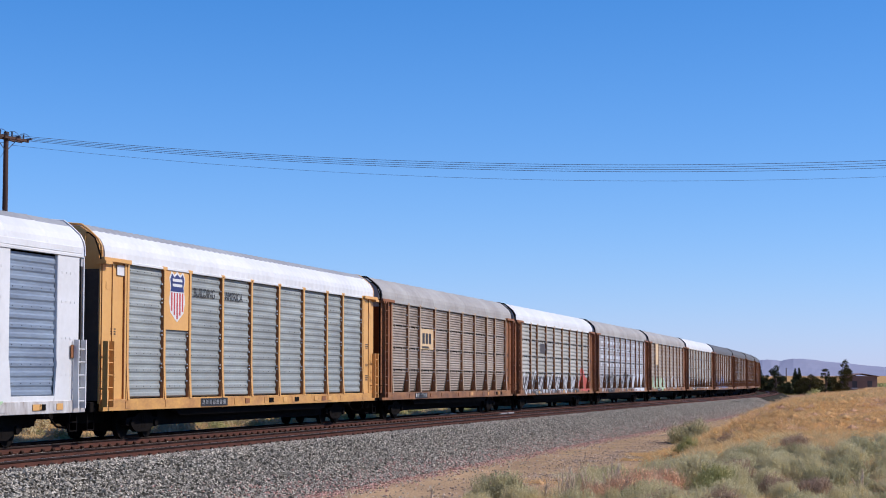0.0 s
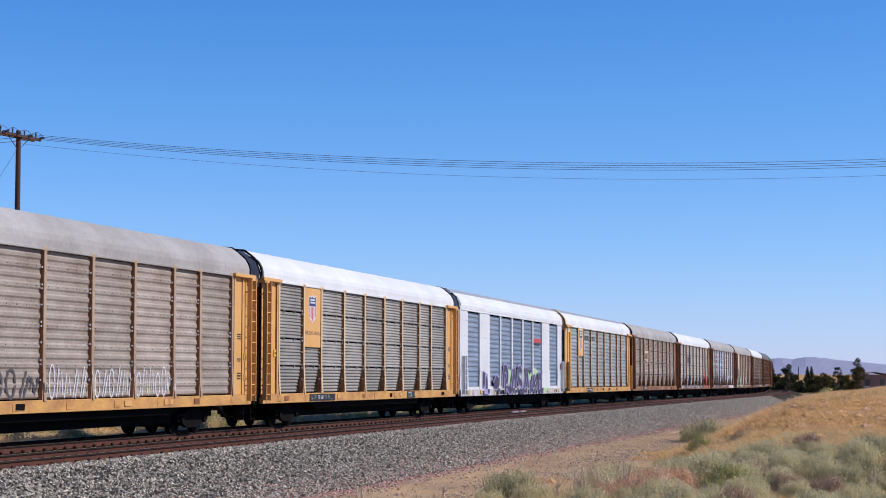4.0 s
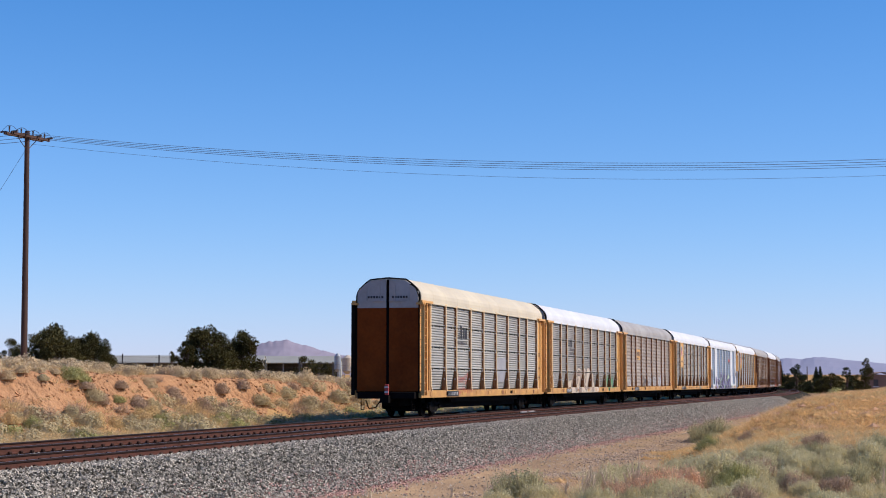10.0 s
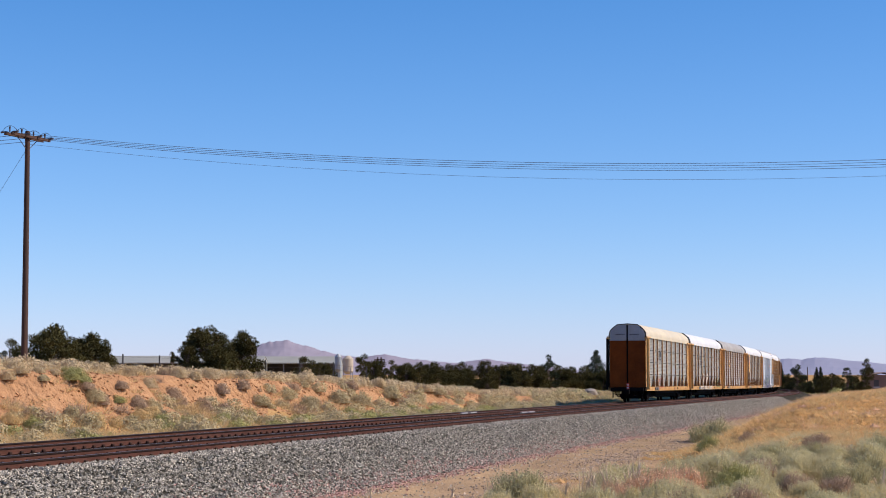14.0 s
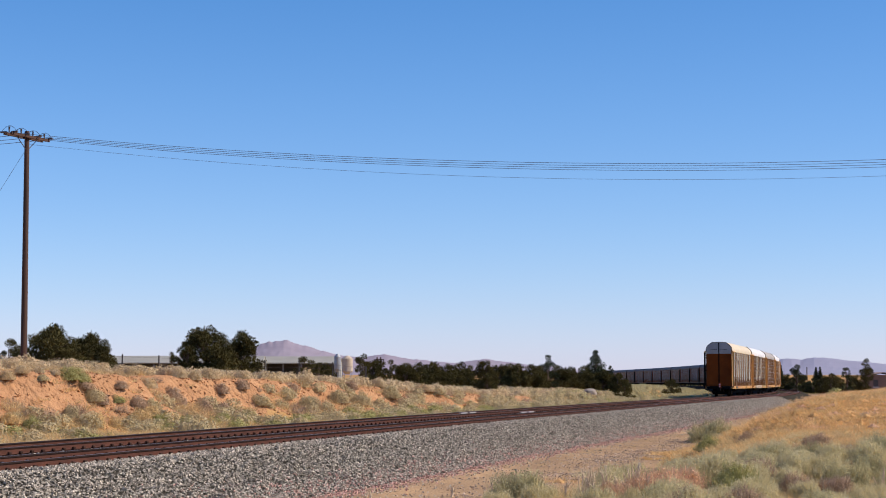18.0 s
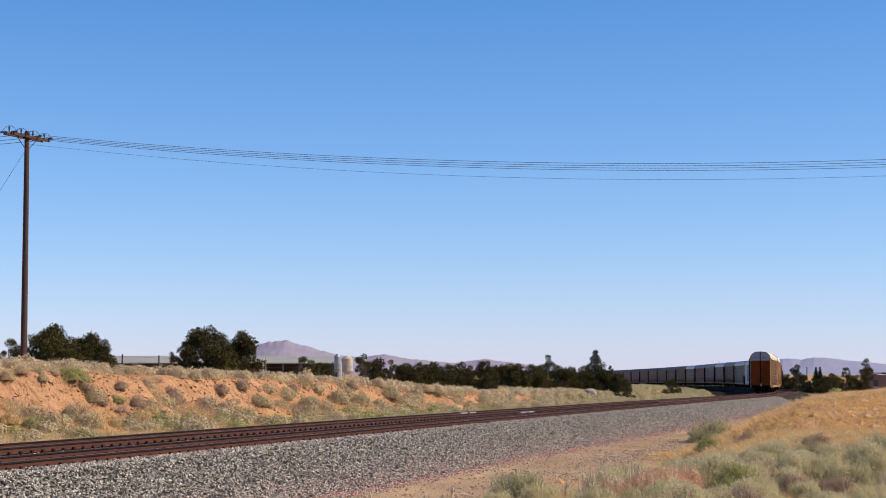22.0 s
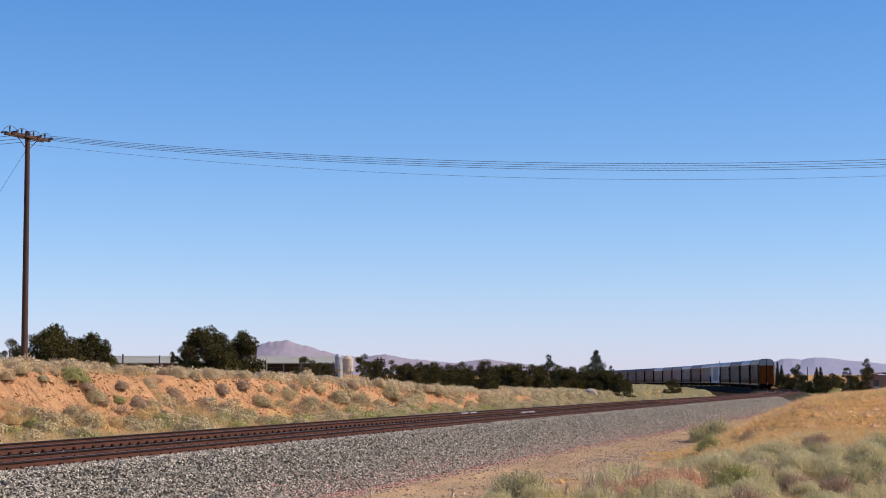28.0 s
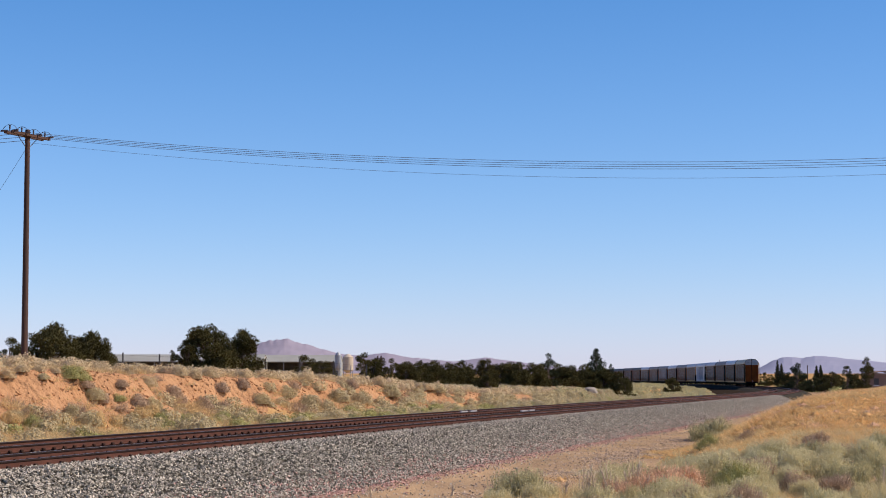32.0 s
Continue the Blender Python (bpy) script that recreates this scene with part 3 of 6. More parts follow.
def truck_meshes():
    def frame_build(bm):
        for y in (-1.02, 1.02):
            prism(bm, [(-1.25, 0.42), (-1.25, 0.62), (-0.6, 0.66), (-0.35, 0.78), (0.35, 0.78), (0.6, 0.66), (1.25, 0.62), (1.25, 0.42), (0.95, 0.4), (0.45, 0.2), (-0.45, 0.2), (-0.95, 0.4)], "y", y - 0.07, y + 0.07)
            for x in (-0.12, 0.02, 0.16):
                rod(bm, (x, y * 1.03, 0.3), (x, y * 1.03, 0.7), 0.06, seg=7)
            for x in (-0.9, 0.9):
                rod(bm, (x, y * 1.02, 0.46), (x, y * 1.14, 0.46), 0.12, seg=10)
        box(bm, -0.25, 0.25, -1.1, 1.1, 0.5, 0.85, 0.03)
        for x in (-0.9, 0.9):
            rod(bm, (x, -0.8, 0.46), (x, 0.8, 0.46), 0.08, seg=8)
        box(bm, -1.3, 1.3, -0.62, 0.62, 0.24, 0.86)

    def wheel_build(bm):
        rod(bm, (0, -0.065, 0), (0, 0.065, 0), 0.46, seg=20)
        rod(bm, (0, 0.04, 0), (0, 0.075, 0), 0.485, seg=20)
        rod(bm, (0, -0.1, 0), (0, -0.05, 0), 0.15, 0.2, seg=12)
    return once(("truck_frame",), frame_build, [BLACK_STEEL]), once(("wheel",), wheel_build, [BLACK_STEEL])


def ladder_mesh(mat, tall=True):
    def build(bm):
        top = 5.2 if tall else 2.9
        for x in (-0.22, 0.22):
            box(bm, x - 0.025, x + 0.025, -0.16, 0.0, 1.0, top)
        z = 1.2
        while z < top - 0.1:
            rod(bm, (-0.22, -0.12, z), (0.22, -0.12, z), 0.018, seg=6)
            z += 0.36
        for z in (1.5, top - 0.5):
            for x in (-0.22, 0.22):
                box(bm, x - 0.02, x + 0.02, 0.0, 0.12, z, z + 0.05)
    return once(("ladder", tall), build, [mat])


def plate(name, car, x0, x1, z0, z1, mat, proud=0.0, label=""):
    """A flat patch of paint, a stencil bar or a placard on the side of the car that faces the camera."""
    return part(name, box(bmesh.new(), x0 - HALF, x1 - HALF, -1.59 - proud, -1.57 - proud, z0, z1), mat, car, label)


def car_carrier(label, paint, panel, roof, rows=4, pitch=0.12, ribs=False, low=None, high=None, white=False, tall_ladder=True, post=None, crest=None, holes=False, trim=None):
    """One covered car carrier; x runs forwards from its middle, y to its left, z up from the rails."""
    car = tagged(new("autorack_car"), label, "freight car", "cars of the freight train")
    low, high, post = low or paint, high or SHADE_WHITE, post or paint
    CAR_RIBS[car.name] = rows
    sill = SILL_WHITE if paint is WHITE else SILL_BROWN if paint is ORANGE else SILL
    # a near-black box for the unlit inside, seen through slots and gaps; the underframe
    hang("inner_shell", once(("shell",), lambda bm: box(bm, -13.5, 13.5, -1.15, 1.15, 1.15, 5.3), [UNLIT_BLACK]), car, "dark inside of the carrier")

    def frame_build(bm):
        box(bm, -13.7, 13.7, -1.4, 1.4, 0.98, 1.14)
        box(bm, -13.0, 13.0, -0.4, 0.4, 0.5, 0.98)
        box(bm, -8.3, 8.3, -0.95, 0.95, 0.36, 0.98)
        prism(bm, [(-8.2, 0.98), (8.2, 0.98), (7.4, 0.66), (-7.4, 0.66)], "y", -1.35, -1.2)
        prism(bm, [(-8.2, 0.98), (8.2, 0.98), (7.4, 0.66), (-7.4, 0.66)], "y", 1.2, 1.35)
    hang("underframe", once(("underframe",), frame_build, [BLACK_STEEL]), car, "black steel underframe")
    hang("roof", roof_mesh(roof, ribs, crest or roof), car)
    turn = Matrix.Rotation(math.pi, 4, "Z")
    for side in (Matrix.Identity(4), turn):
        hang("side_sill", once(("sill",), lambda bm: (box(bm, -13.7, 13.7, -1.585, -1.44, 0.88, 1.22, 0.01), [box(bm, x - 0.18, x + 0.18, -1.6, -1.58, 0.95, 1.15) for x in np.linspace(-12, 12, 9)]), [sill]), car, m=side)
        hang("eave_trim", once(("eave_trim",), lambda bm: box(bm, -13.55, 13.55, -1.565, -1.46, 5.205, 5.285, 0.01), [roof]), car, m=side)
        if white:
            for a, b in WHITE_BAYS:
                hang("panel", panel_mesh(b - a, 1, 0.26, panel, 1.35, 5.16, True), car, m=side @ Matrix.Translation(((a + b) / 2 - HALF, -1.46, 0)))
            solid = [0.25] + [v for w in WHITE_BAYS for v in w] + [27.3]
            for a, b in zip(solid[::2], solid[1::2]):
                wide = b - a

                def wide_post(bm, wide=wide):
                    box(bm, -wide / 2, wide / 2, -0.075, 0.03, 1.2, 5.4, 0.015)
                    if wide > 1:
                        for z in (1.9, 2.9, 3.9, 4.7):
                            for x in (-wide * 0.3, -wide * 0.1, wide * 0.1, wide * 0.3):
                                box(bm, x - 0.03, x + 0.03, -0.085, -0.07, z, z + 0.06)
                        prism(bm, [(-wide / 2, 2.3), (-wide / 2 - 0.14, 1.2), (wide / 2 + 0.14, 1.2), (wide / 2, 2.3)], "y", -0.085, -0.03)
                hang("side_post", once(("wide_post", round(wide, 3)), wide_post, [paint]), car, m=side @ Matrix.Translation(((a + b) / 2 - HALF, -1.46, 0)))
            hang("eave_beam", once(("eave",), lambda bm: box(bm, -13.5, 13.5, -1.55, -1.42, 5.3, 5.5, 0.02), [paint]), car, m=side)
            hang("bottom_beam", once(("bottom",), lambda bm: box(bm, -13.5, 13.5, -1.53, -1.4, 1.2, 1.36, 0.01), [paint]), car, m=side)
        else:
            for a, b in zip(BAYS, BAYS[1:]):
                hang("panel", panel_mesh(round(b - a - 0.13, 3), rows, pitch, panel, holes=holes), car, m=side @ Matrix.Translation(((a + b) / 2 - HALF, -1.47, 0)))
            for a in BAYS:
                hang("side_post", post_mesh(post), car, m=side @ Matrix.Translation((a - HALF, -1.47, 0)))
        for e in (-1, 1):
            x = e * (HALF - 1.2)
            if not white:
                def sheet(bm):
                    box(bm, -0.62, 0.92, -0.03, 0.06, 1.22, 5.26, 0.01)
                    box(bm, -0.62, -0.5, -0.1, 0.06, 1.22, 5.26, 0.01)
                    box(bm, 0.2, 0.3, -0.07, 0.0, 1.22, 5.24, 0.01)
                    for z in (1.7, 2.4, 4.4):
                        box(bm, 0.4, 0.7, -0.045, -0.02, z, z + 0.22)
                m = side @ Matrix.Translation((x, -1.47, 0)) @ (Matrix.Identity(4) if e > 0 else Matrix.Scale(-1, 4, (1, 0, 0)))
                def edge_shaded_sheet(bm):
                    sheet(bm)
                    bm.normal_update()
                    # the sheet's end faces are coloured brown for shade too
                    for f in bm.faces:
                        if abs(f.normal.x) > 0.9:
                            f.material_index = 1
                hang("corner_sheet", once(("corner",), edge_shaded_sheet, [paint, SHADE_EDGE]), car, m=m)
                hang("eave_bracket", once(("bracket",), lambda bm: (box(bm, -0.75, 1.15, -0.2, -0.03, 5.2, 5.32, 0.01), box(bm, 0.7, 1.15, -0.24, 0.1, 5.12, 5.21)), [paint]), car, m=m)
            # left-hand ladders are coloured black for the shade on that side
            hang("ladder", ladder_mesh(BLACK_STEEL if side is turn else paint, tall_ladder), car, m=side @ Matrix.Translation((e * (HALF - (0.75 if white else 0.42)), -1.58, 0)))
    for e in (Matrix.Identity(4), turn):
        for k in (-1, 1):
            leaf = hang("end_door", once(("door", k), end_mesh(False, k), [low]), car, m=e)
            hang("door_top", once(("door_top", k), end_mesh(True, k), [high]), leaf)
        hang("door_seam", once(("seam",), lambda bm: box(bm, -13.76, -13.5, -0.09, 0.09, 1.15, 6.27), [UNLIT_BLACK]), car, m=e)

        def end_build(bm):
            box(bm, -14.05, -13.5, -1.35, 1.35, 0.85, 1.15, 0.02)
            box(bm, -14.3, -13.6, -0.14, 0.14, 0.72, 0.98, 0.03)
            prism(bm, [(-14.34, -0.2), (-14.34, 0.2), (-14.15, 0.24), (-14.05, 0.0), (-14.15, -0.24)], "z", 0.66, 1.0)
            for y in (-1.2, 1.2):
                for z in (0.35, 0.6):
                    rod(bm, (-13.95, y, z), (-13.5, y, z), 0.02, seg=6)
                for x in (-13.95, -13.5):
                    rod(bm, (x, y, 0.33), (x, y, 0.9), 0.02, seg=6)
            rod(bm, (-14.1, 0.25, 0.75), (-14.3, 0.4, 0.45), 0.03, seg=6)
            rod(bm, (-14.3, 0.4, 0.45), (-14.25, 0.75, 0.42), 0.03, seg=6)
            rod(bm, (-14.25, 0.75, 0.42), (-14.05, 0.95, 0.8), 0.025, seg=6)
            rod(bm, (-14.0, 0.3, 1.0), (-14.0, 1.3, 1.0), 0.025, seg=6)
        def loop_build(bm):
            pts = [(-13.72, -0.95, 6.05), (-13.86, -1.15, 6.02), (-13.95, -1.38, 5.85), (-13.97, -1.5, 5.55), (-13.9, -1.55, 5.25)]
            for a, b in zip(pts, pts[1:]):
                rod(bm, a, b, 0.025, seg=6)
            box(bm, -13.7, -13.58, -1.46, 1.46, 5.3, 5.52)
        def trim_build(bm):
            for a, b in zip(ROOF_LINE, ROOF_LINE[1:]):
                rod(bm, (-13.72, a[0] * 0.985, a[1] + 0.01), (-13.72, b[0] * 0.985, b[1] + 0.01), 0.032, seg=6)
            for y in (-1.46, 1.46):
                rod(bm, (-13.75, y, 1.1), (-13.75, y, 5.3), 0.035, seg=6)
        hang("roof_end_trim", once(("end_trim",), trim_build, [trim or BLACK_STEEL]), car, m=e)
        hang("roof_end_strap", once(("end_strap",), loop_build, [BLACK_STEEL]), car, "black strap at the roof end", m=e)
        hang("coupler", once(("coupler",), end_build, [BLACK_STEEL]), car, "black knuckle coupler and end steps", m=e)
    frame_me, wheel_me = truck_meshes()
    for x in (-9.75, 9.75):
        truck = hang("truck", frame_me, car, "black four-wheel truck", m=Matrix.Translation((x, 0, 0)))
        for a in (-0.9, 0.9):
            for y, turned in ((-0.755, Matrix.Identity(4)), (0.755, turn)):
                hang("wheel", wheel_me, truck, m=Matrix.Translation((a, y, 0.46)) @ turned)
    return car


TRAIN = [
    car_carrier("last autorack car, cream roof, grey ribbed panels, yellow posts", YELLOW, GALV, ROOF_CREAM, low=DOOR_SHADE, post=PALE_YELLOW),
    car_carrier("white-roofed grey autorack car with a large cream graffito", YELLOW, GALV_DIM, ROOF_WHITE, low=DOOR_SHADE, post=PALE_YELLOW),
    car_carrier("grimy brown autorack car with an orange placard", YELLOW, GALV_BROWN, ROOF_GREY, rows=1, pitch=0.26, low=DOOR_SHADE, post=TAN_POST, holes=True),
    car_carrier("white-roofed grey autorack car with a tall yellow placard", YELLOW, GALV_DIM, ROOF_WHITE, low=DOOR_SHADE, post=PALE_YELLOW),
    car_carrier("white autorack car with bluish panels and purple graffiti", WHITE, PANEL_BLUE, ROOF_WHITE, white=True, low=END_DARK, high=WHITE, tall_ladder=False, crest=ROOF_CREST, trim=WHITE),
    car_carrier("yellow autorack car with bluish panels and a shield emblem", YELLOW, GALV_BLUE, ROOF_WHITE, rows=1, pitch=0.24, ribs=True, low=END_DARK, high=YELLOW, tall_ladder=False, crest=ROOF_CREST, holes=True, post=YELLOW, trim=YELLOW),
    car_carrier("brown grimy autorack car with a square orange placard", ORANGE, GALV_BROWN, ROOF_GREY, low=DOOR_SHADE, post=TAN_POST),
    car_carrier("grey autorack car with a white roof and white graffiti", ORANGE, GALV, ROOF_WHITE, low=DOOR_SHADE, post=TAN_POST, pitch=0.22),
    car_carrier("pale grey autorack car with a dull roof and dark graffiti", ORANGE, PALE_PANEL, ROOF_GREY, low=DOOR_SHADE, post=PALE_PANEL, pitch=0.2),
    car_carrier("brown autorack car with a dull grey roof and green graffiti", ORANGE, GALV_BROWN, ROOF_GREY, rows=1, pitch=0.3, low=DOOR_SHADE, post=TAN_POST, holes=True),
    car_carrier("grey autorack car with a white roof and pale graffiti", ORANGE, GALV, ROOF_WHITE, low=DOOR_SHADE, post=TAN_POST),
]
# the far cars: shade of their left sides is put into these colours
_looks = [(ORANGE, GALV_DIM, SHADE_ROOF, SILL_BROWN, "weathered grey autorack car with brown posts and a dark roof"), (WHITE, GALV_BLUE, ROOF_WHITE, WHITE, "white autorack car with bluish ribbed panels"),
          (ORANGE, GALV_BROWN, SHADE_ROOF, SILL_BROWN, "rusty brown autorack car with a dark roof"), (ORANGE, SHADE_PANEL, SHADE_ROOF, SILL_BROWN, "sooty grey autorack car with a dark roof")]
for _i in (2, 3, 0, 2, 0, 3, 0, 3, 2, 0, 3, 2, 3, 0, 2, 3):
    _p, _g, _r, _q, _l = _looks[_i]
    TRAIN.append(car_carrier(_l, _p, _g, _r, white=_p is WHITE, low=DOOR_SHADE, tall_ladder=_p is not WHITE, post=_q))


def in_slot(z, rows, low, high):
    """Whether a height falls on the open slot between two rows of panels."""
    tall = (high - low - 0.045 * (rows - 1)) / rows
    return rows > 1 and low < z < high and (z - low) % (tall + 0.045) > tall


def paint_on(name, car, shapes, mat, rows=None, posts=True, label="", low=PANEL_LOW, high=PANEL_HIGH, step=0.035, post_at=None, proud=0.0):
    """Flat shapes (outlines of (metres from the tail, height); inner outlines are holes) sprayed on the ribbed side in strips that follow the ribs."""
    vs, fs = [], []
    rows = rows or CAR_RIBS[car.name]
    post_at = BAYS if post_at is None else post_at
    z_all = [z for o in shapes for _, z in o]
    z = min(z_all)
    z = max(z, 0.9)
    while z < max(z_all):
        mid, cuts = z + step / 2, []
        for o in shapes:
            for (xa, za), (xb, zb) in zip(o, o[1:] + o[:1]):
                if (za <= mid) != (zb <= mid):
                    cuts.append(xa + (mid - za) / (zb - za) * (xb - xa))
        cuts.sort()
        for a, b in zip(cuts[::2], cuts[1::2]):
            spans = [] if in_slot(mid, rows, low, high) else [(a, b, -1.474 + (tuck(mid) if rows > 1 else 0.0) if mid > 1.24 else -1.592)]
            if posts and mid > 1.22:
                spans += [(max(a, p - 0.078), min(b, p + 0.078), -1.602 if mid < 1.9 else -1.576) for p in post_at if p + 0.078 > a and p - 0.078 < b]
            for x0, x1, y in spans:
                if x1 - x0 > 0.004:
                    n = len(vs)
                    y -= 0.004 + proud
                    vs += [(x0 - HALF, y, z), (x1 - HALF, y, z), (x1 - HALF, y, z + step), (x0 - HALF, y, z + step)]
                    fs.append((n, n + 1, n + 2, n + 3))
        z += step
    if fs:
        return tagged(hang(name, mesh_np(name, vs, fs, [mat]), car, label), kind="stuff")


def ribbon(points, width):
    """The outline of a stroke along points."""
    left, right = [], []
    for i, (x, z) in enumerate(points):
        a, b = points[max(0, i - 1)], points[min(len(points) - 1, i + 1)]
        d = math.hypot(b[0] - a[0], b[1] - a[1]) or 1.0
        nx, nz = -(b[1] - a[1]) / d * width / 2, (b[0] - a[0]) / d * width / 2
        left.append((x + nx, z + nz))
        right.append((x - nx, z - nz))
    return left + right[::-1]


def arc(cx, cz, rx, rz, a0, a1, n=10):
    return [(cx + rx * math.cos(a0 + (a1 - a0) * i / n), cz + rz * math.sin(a0 + (a1 - a0) * i / n)) for i in range(n + 1)]


def blob(cx, cz, w, h, rng, n=16, rough=0.18):
    return [(cx + w / 2 * math.copysign(abs(math.cos(a)) ** 0.7, math.cos(a)) * (1 + rng.uniform(-rough, rough)), cz + h / 2 * math.copysign(abs(math.sin(a)) ** 0.7, math.sin(a)) * (1 + rng.uniform(-rough, rough))) for a in [2 * math.pi * i / n for i in range(n)]]


def scrawl(x0, x1, z0, z1, count, rng, width):
    """Unreadable loops and slanted strokes in a row."""
    out, w = [], (x1 - x0) / count
    for i in range(count):
        cx, h = x0 + w * (i + 0.5), (z1 - z0) * rng.uniform(0.7, 1.0)
        k = rng.integers(0, 4)
        if k == 0:
            out.append(ribbon(arc(cx, z0 + h / 2, w * 0.34, h / 2, 0, 6.1, 14), width))
        elif k == 1:
            out.append(ribbon([(cx - w * 0.4, z0), (cx - w * 0.15, z0 + h), (cx, z0 + h * 0.2), (cx + w * 0.2, z0 + h * 0.9), (cx + w * 0.4, z0 + h * 0.1)], width))
        elif k == 2:
            out.append(ribbon([(cx - w * 0.5 + w * i / 8, z0 + h * (0.5 + 0.4 * math.sin(i * 1.6 + cx))) for i in range(9)], width))
        else:
            out.append(ribbon([(cx - w * 0.3, z0), (cx + w * 0.2, z0 + h)], width))
            out.append(ribbon([(cx, z0), (cx + w * 0.45, z0 + h * 0.8)], width))
    return out


def lettering(words, car, x, z, size, mat, y=-1.485, label=""):
    cu = bpy.data.curves.new("lettering", "FONT")
    cu.body, cu.size, cu.extrude = words, size, 0.002
    tmp = bpy.data.objects.new("lettering", cu)
    scene.collection.objects.link(tmp)
    me = bpy.data.meshes.new_from_object(tmp.evaluated_get(bpy.context.evaluated_depsgraph_get()))
    bpy.data.objects.remove(tmp)
    me.materials.clear()
    me.materials.append(mat)
    return hang("lettering", me, car, label, Matrix.Translation((x - HALF, y, z)) @ Matrix.Rotation(math.pi / 2, 4, "X"))


def bars(car, x0, x1, z0, z1, mat, count, y=-1.605, label=""):
    """Unreadable lettering: plain bars."""
    bm = bmesh.new()
    w = (x1 - x0) / count
    for i in range(count):
        box(bm, x0 + w * i - HALF, x0 + w * (i + 0.68) - HALF, y, y + 0.006, z0, z1)
    return tagged(part("stencil", bm, mat, car, label), kind="stuff")


def number_plate(car, x0, x1, count=7):
    plate("number_panel", car, x0, x1, 0.92, 1.18, LETTER_BLACK, 0.012, "black panel with white bars")
    bars(car, x0 + 0.12, x1 - 0.08, 0.98, 1.13, LETTER_WHITE, count, -1.602)


def small_marks(car, seed, mat=None):
    """Stencils and small placards on the sill and the corner sheets."""
    rng = np.random.default_rng(seed)
    for x in (0.95, 26.6):
        for z, h in ((1.75, 0.26), (2.35, 0.12), (3.1, 0.22)):
            bm = bmesh.new()
            for i in range(3):
                box(bm, x - 0.1 - HALF, x + 0.24 - HALF, -1.512, -1.506, z + i * h / 3, z + i * h / 3 + h / 6)
            tagged(part("stencil", bm, mat or LETTER_BLACK, car), kind="stuff")
    for i in range(7):
        x = rng.uniform(2, 26)
        plate("sill_placard", car, x, x + rng.uniform(0.25, 0.5), 0.98, 1.14, [YELLOW, ORANGE, BLACK_STEEL][i % 3], 0.024)


def shield(car, cx, cz, w, h, y):
    """A shield emblem: white edge, navy top band, red and white stripes below."""
    out = [(-0.5, 0.36), (-0.36, 0.5), (-0.18, 0.43), (0, 0.5), (0.18, 0.43), (0.36, 0.5), (0.5, 0.36), (0.42, 0.18), (0.5, -0.1), (0.4, -0.32), (0, -0.5), (-0.4, -0.32), (-0.5, -0.1), (-0.42, 0.18)]
    def flat(name, pts, mat, depth):
        bm = bmesh.new()
        prism(bm, [(cx + a * w - HALF, cz + b * h) for a, b in pts], "y", y - depth, y - depth + 0.004)
        return part(name, bm, mat, car)
    flat("emblem_edge", out, LETTER_WHITE, 0.004)
    flat("emblem_band", [(-0.42, 0.1), (0.42, 0.1), (0.38, 0.18), (0.44, 0.34), (0.34, 0.45), (0.18, 0.38), (0, 0.45), (-0.18, 0.38), (-0.34, 0.45), (-0.44, 0.34), (-0.38, 0.18)], EMBLEM_BLUE, 0.008)
    bm = bmesh.new()
    for i in range(5):
        x = -0.38 + i * 0.17
        low = -0.26 - 0.18 * (1 - abs(x + 0.04) / 0.4)
        box(bm, cx + x * w - HALF, cx + (x + 0.085) * w - HALF, y - 0.008, y - 0.004, cz + low * h, cz + 0.08 * h)
    tagged(part("emblem_stripe", bm, EMBLEM_RED, car), kind="stuff")
    bm = bmesh.new()
    for z in (0.2, 0.3):
        box(bm, cx - 0.3 * w - HALF, cx + 0.3 * w - HALF, y - 0.012, y - 0.008, cz + z * h, cz + (z + 0.055) * h)
    tagged(part("emblem_lettering", bm, LETTER_WHITE, car), kind="stuff")


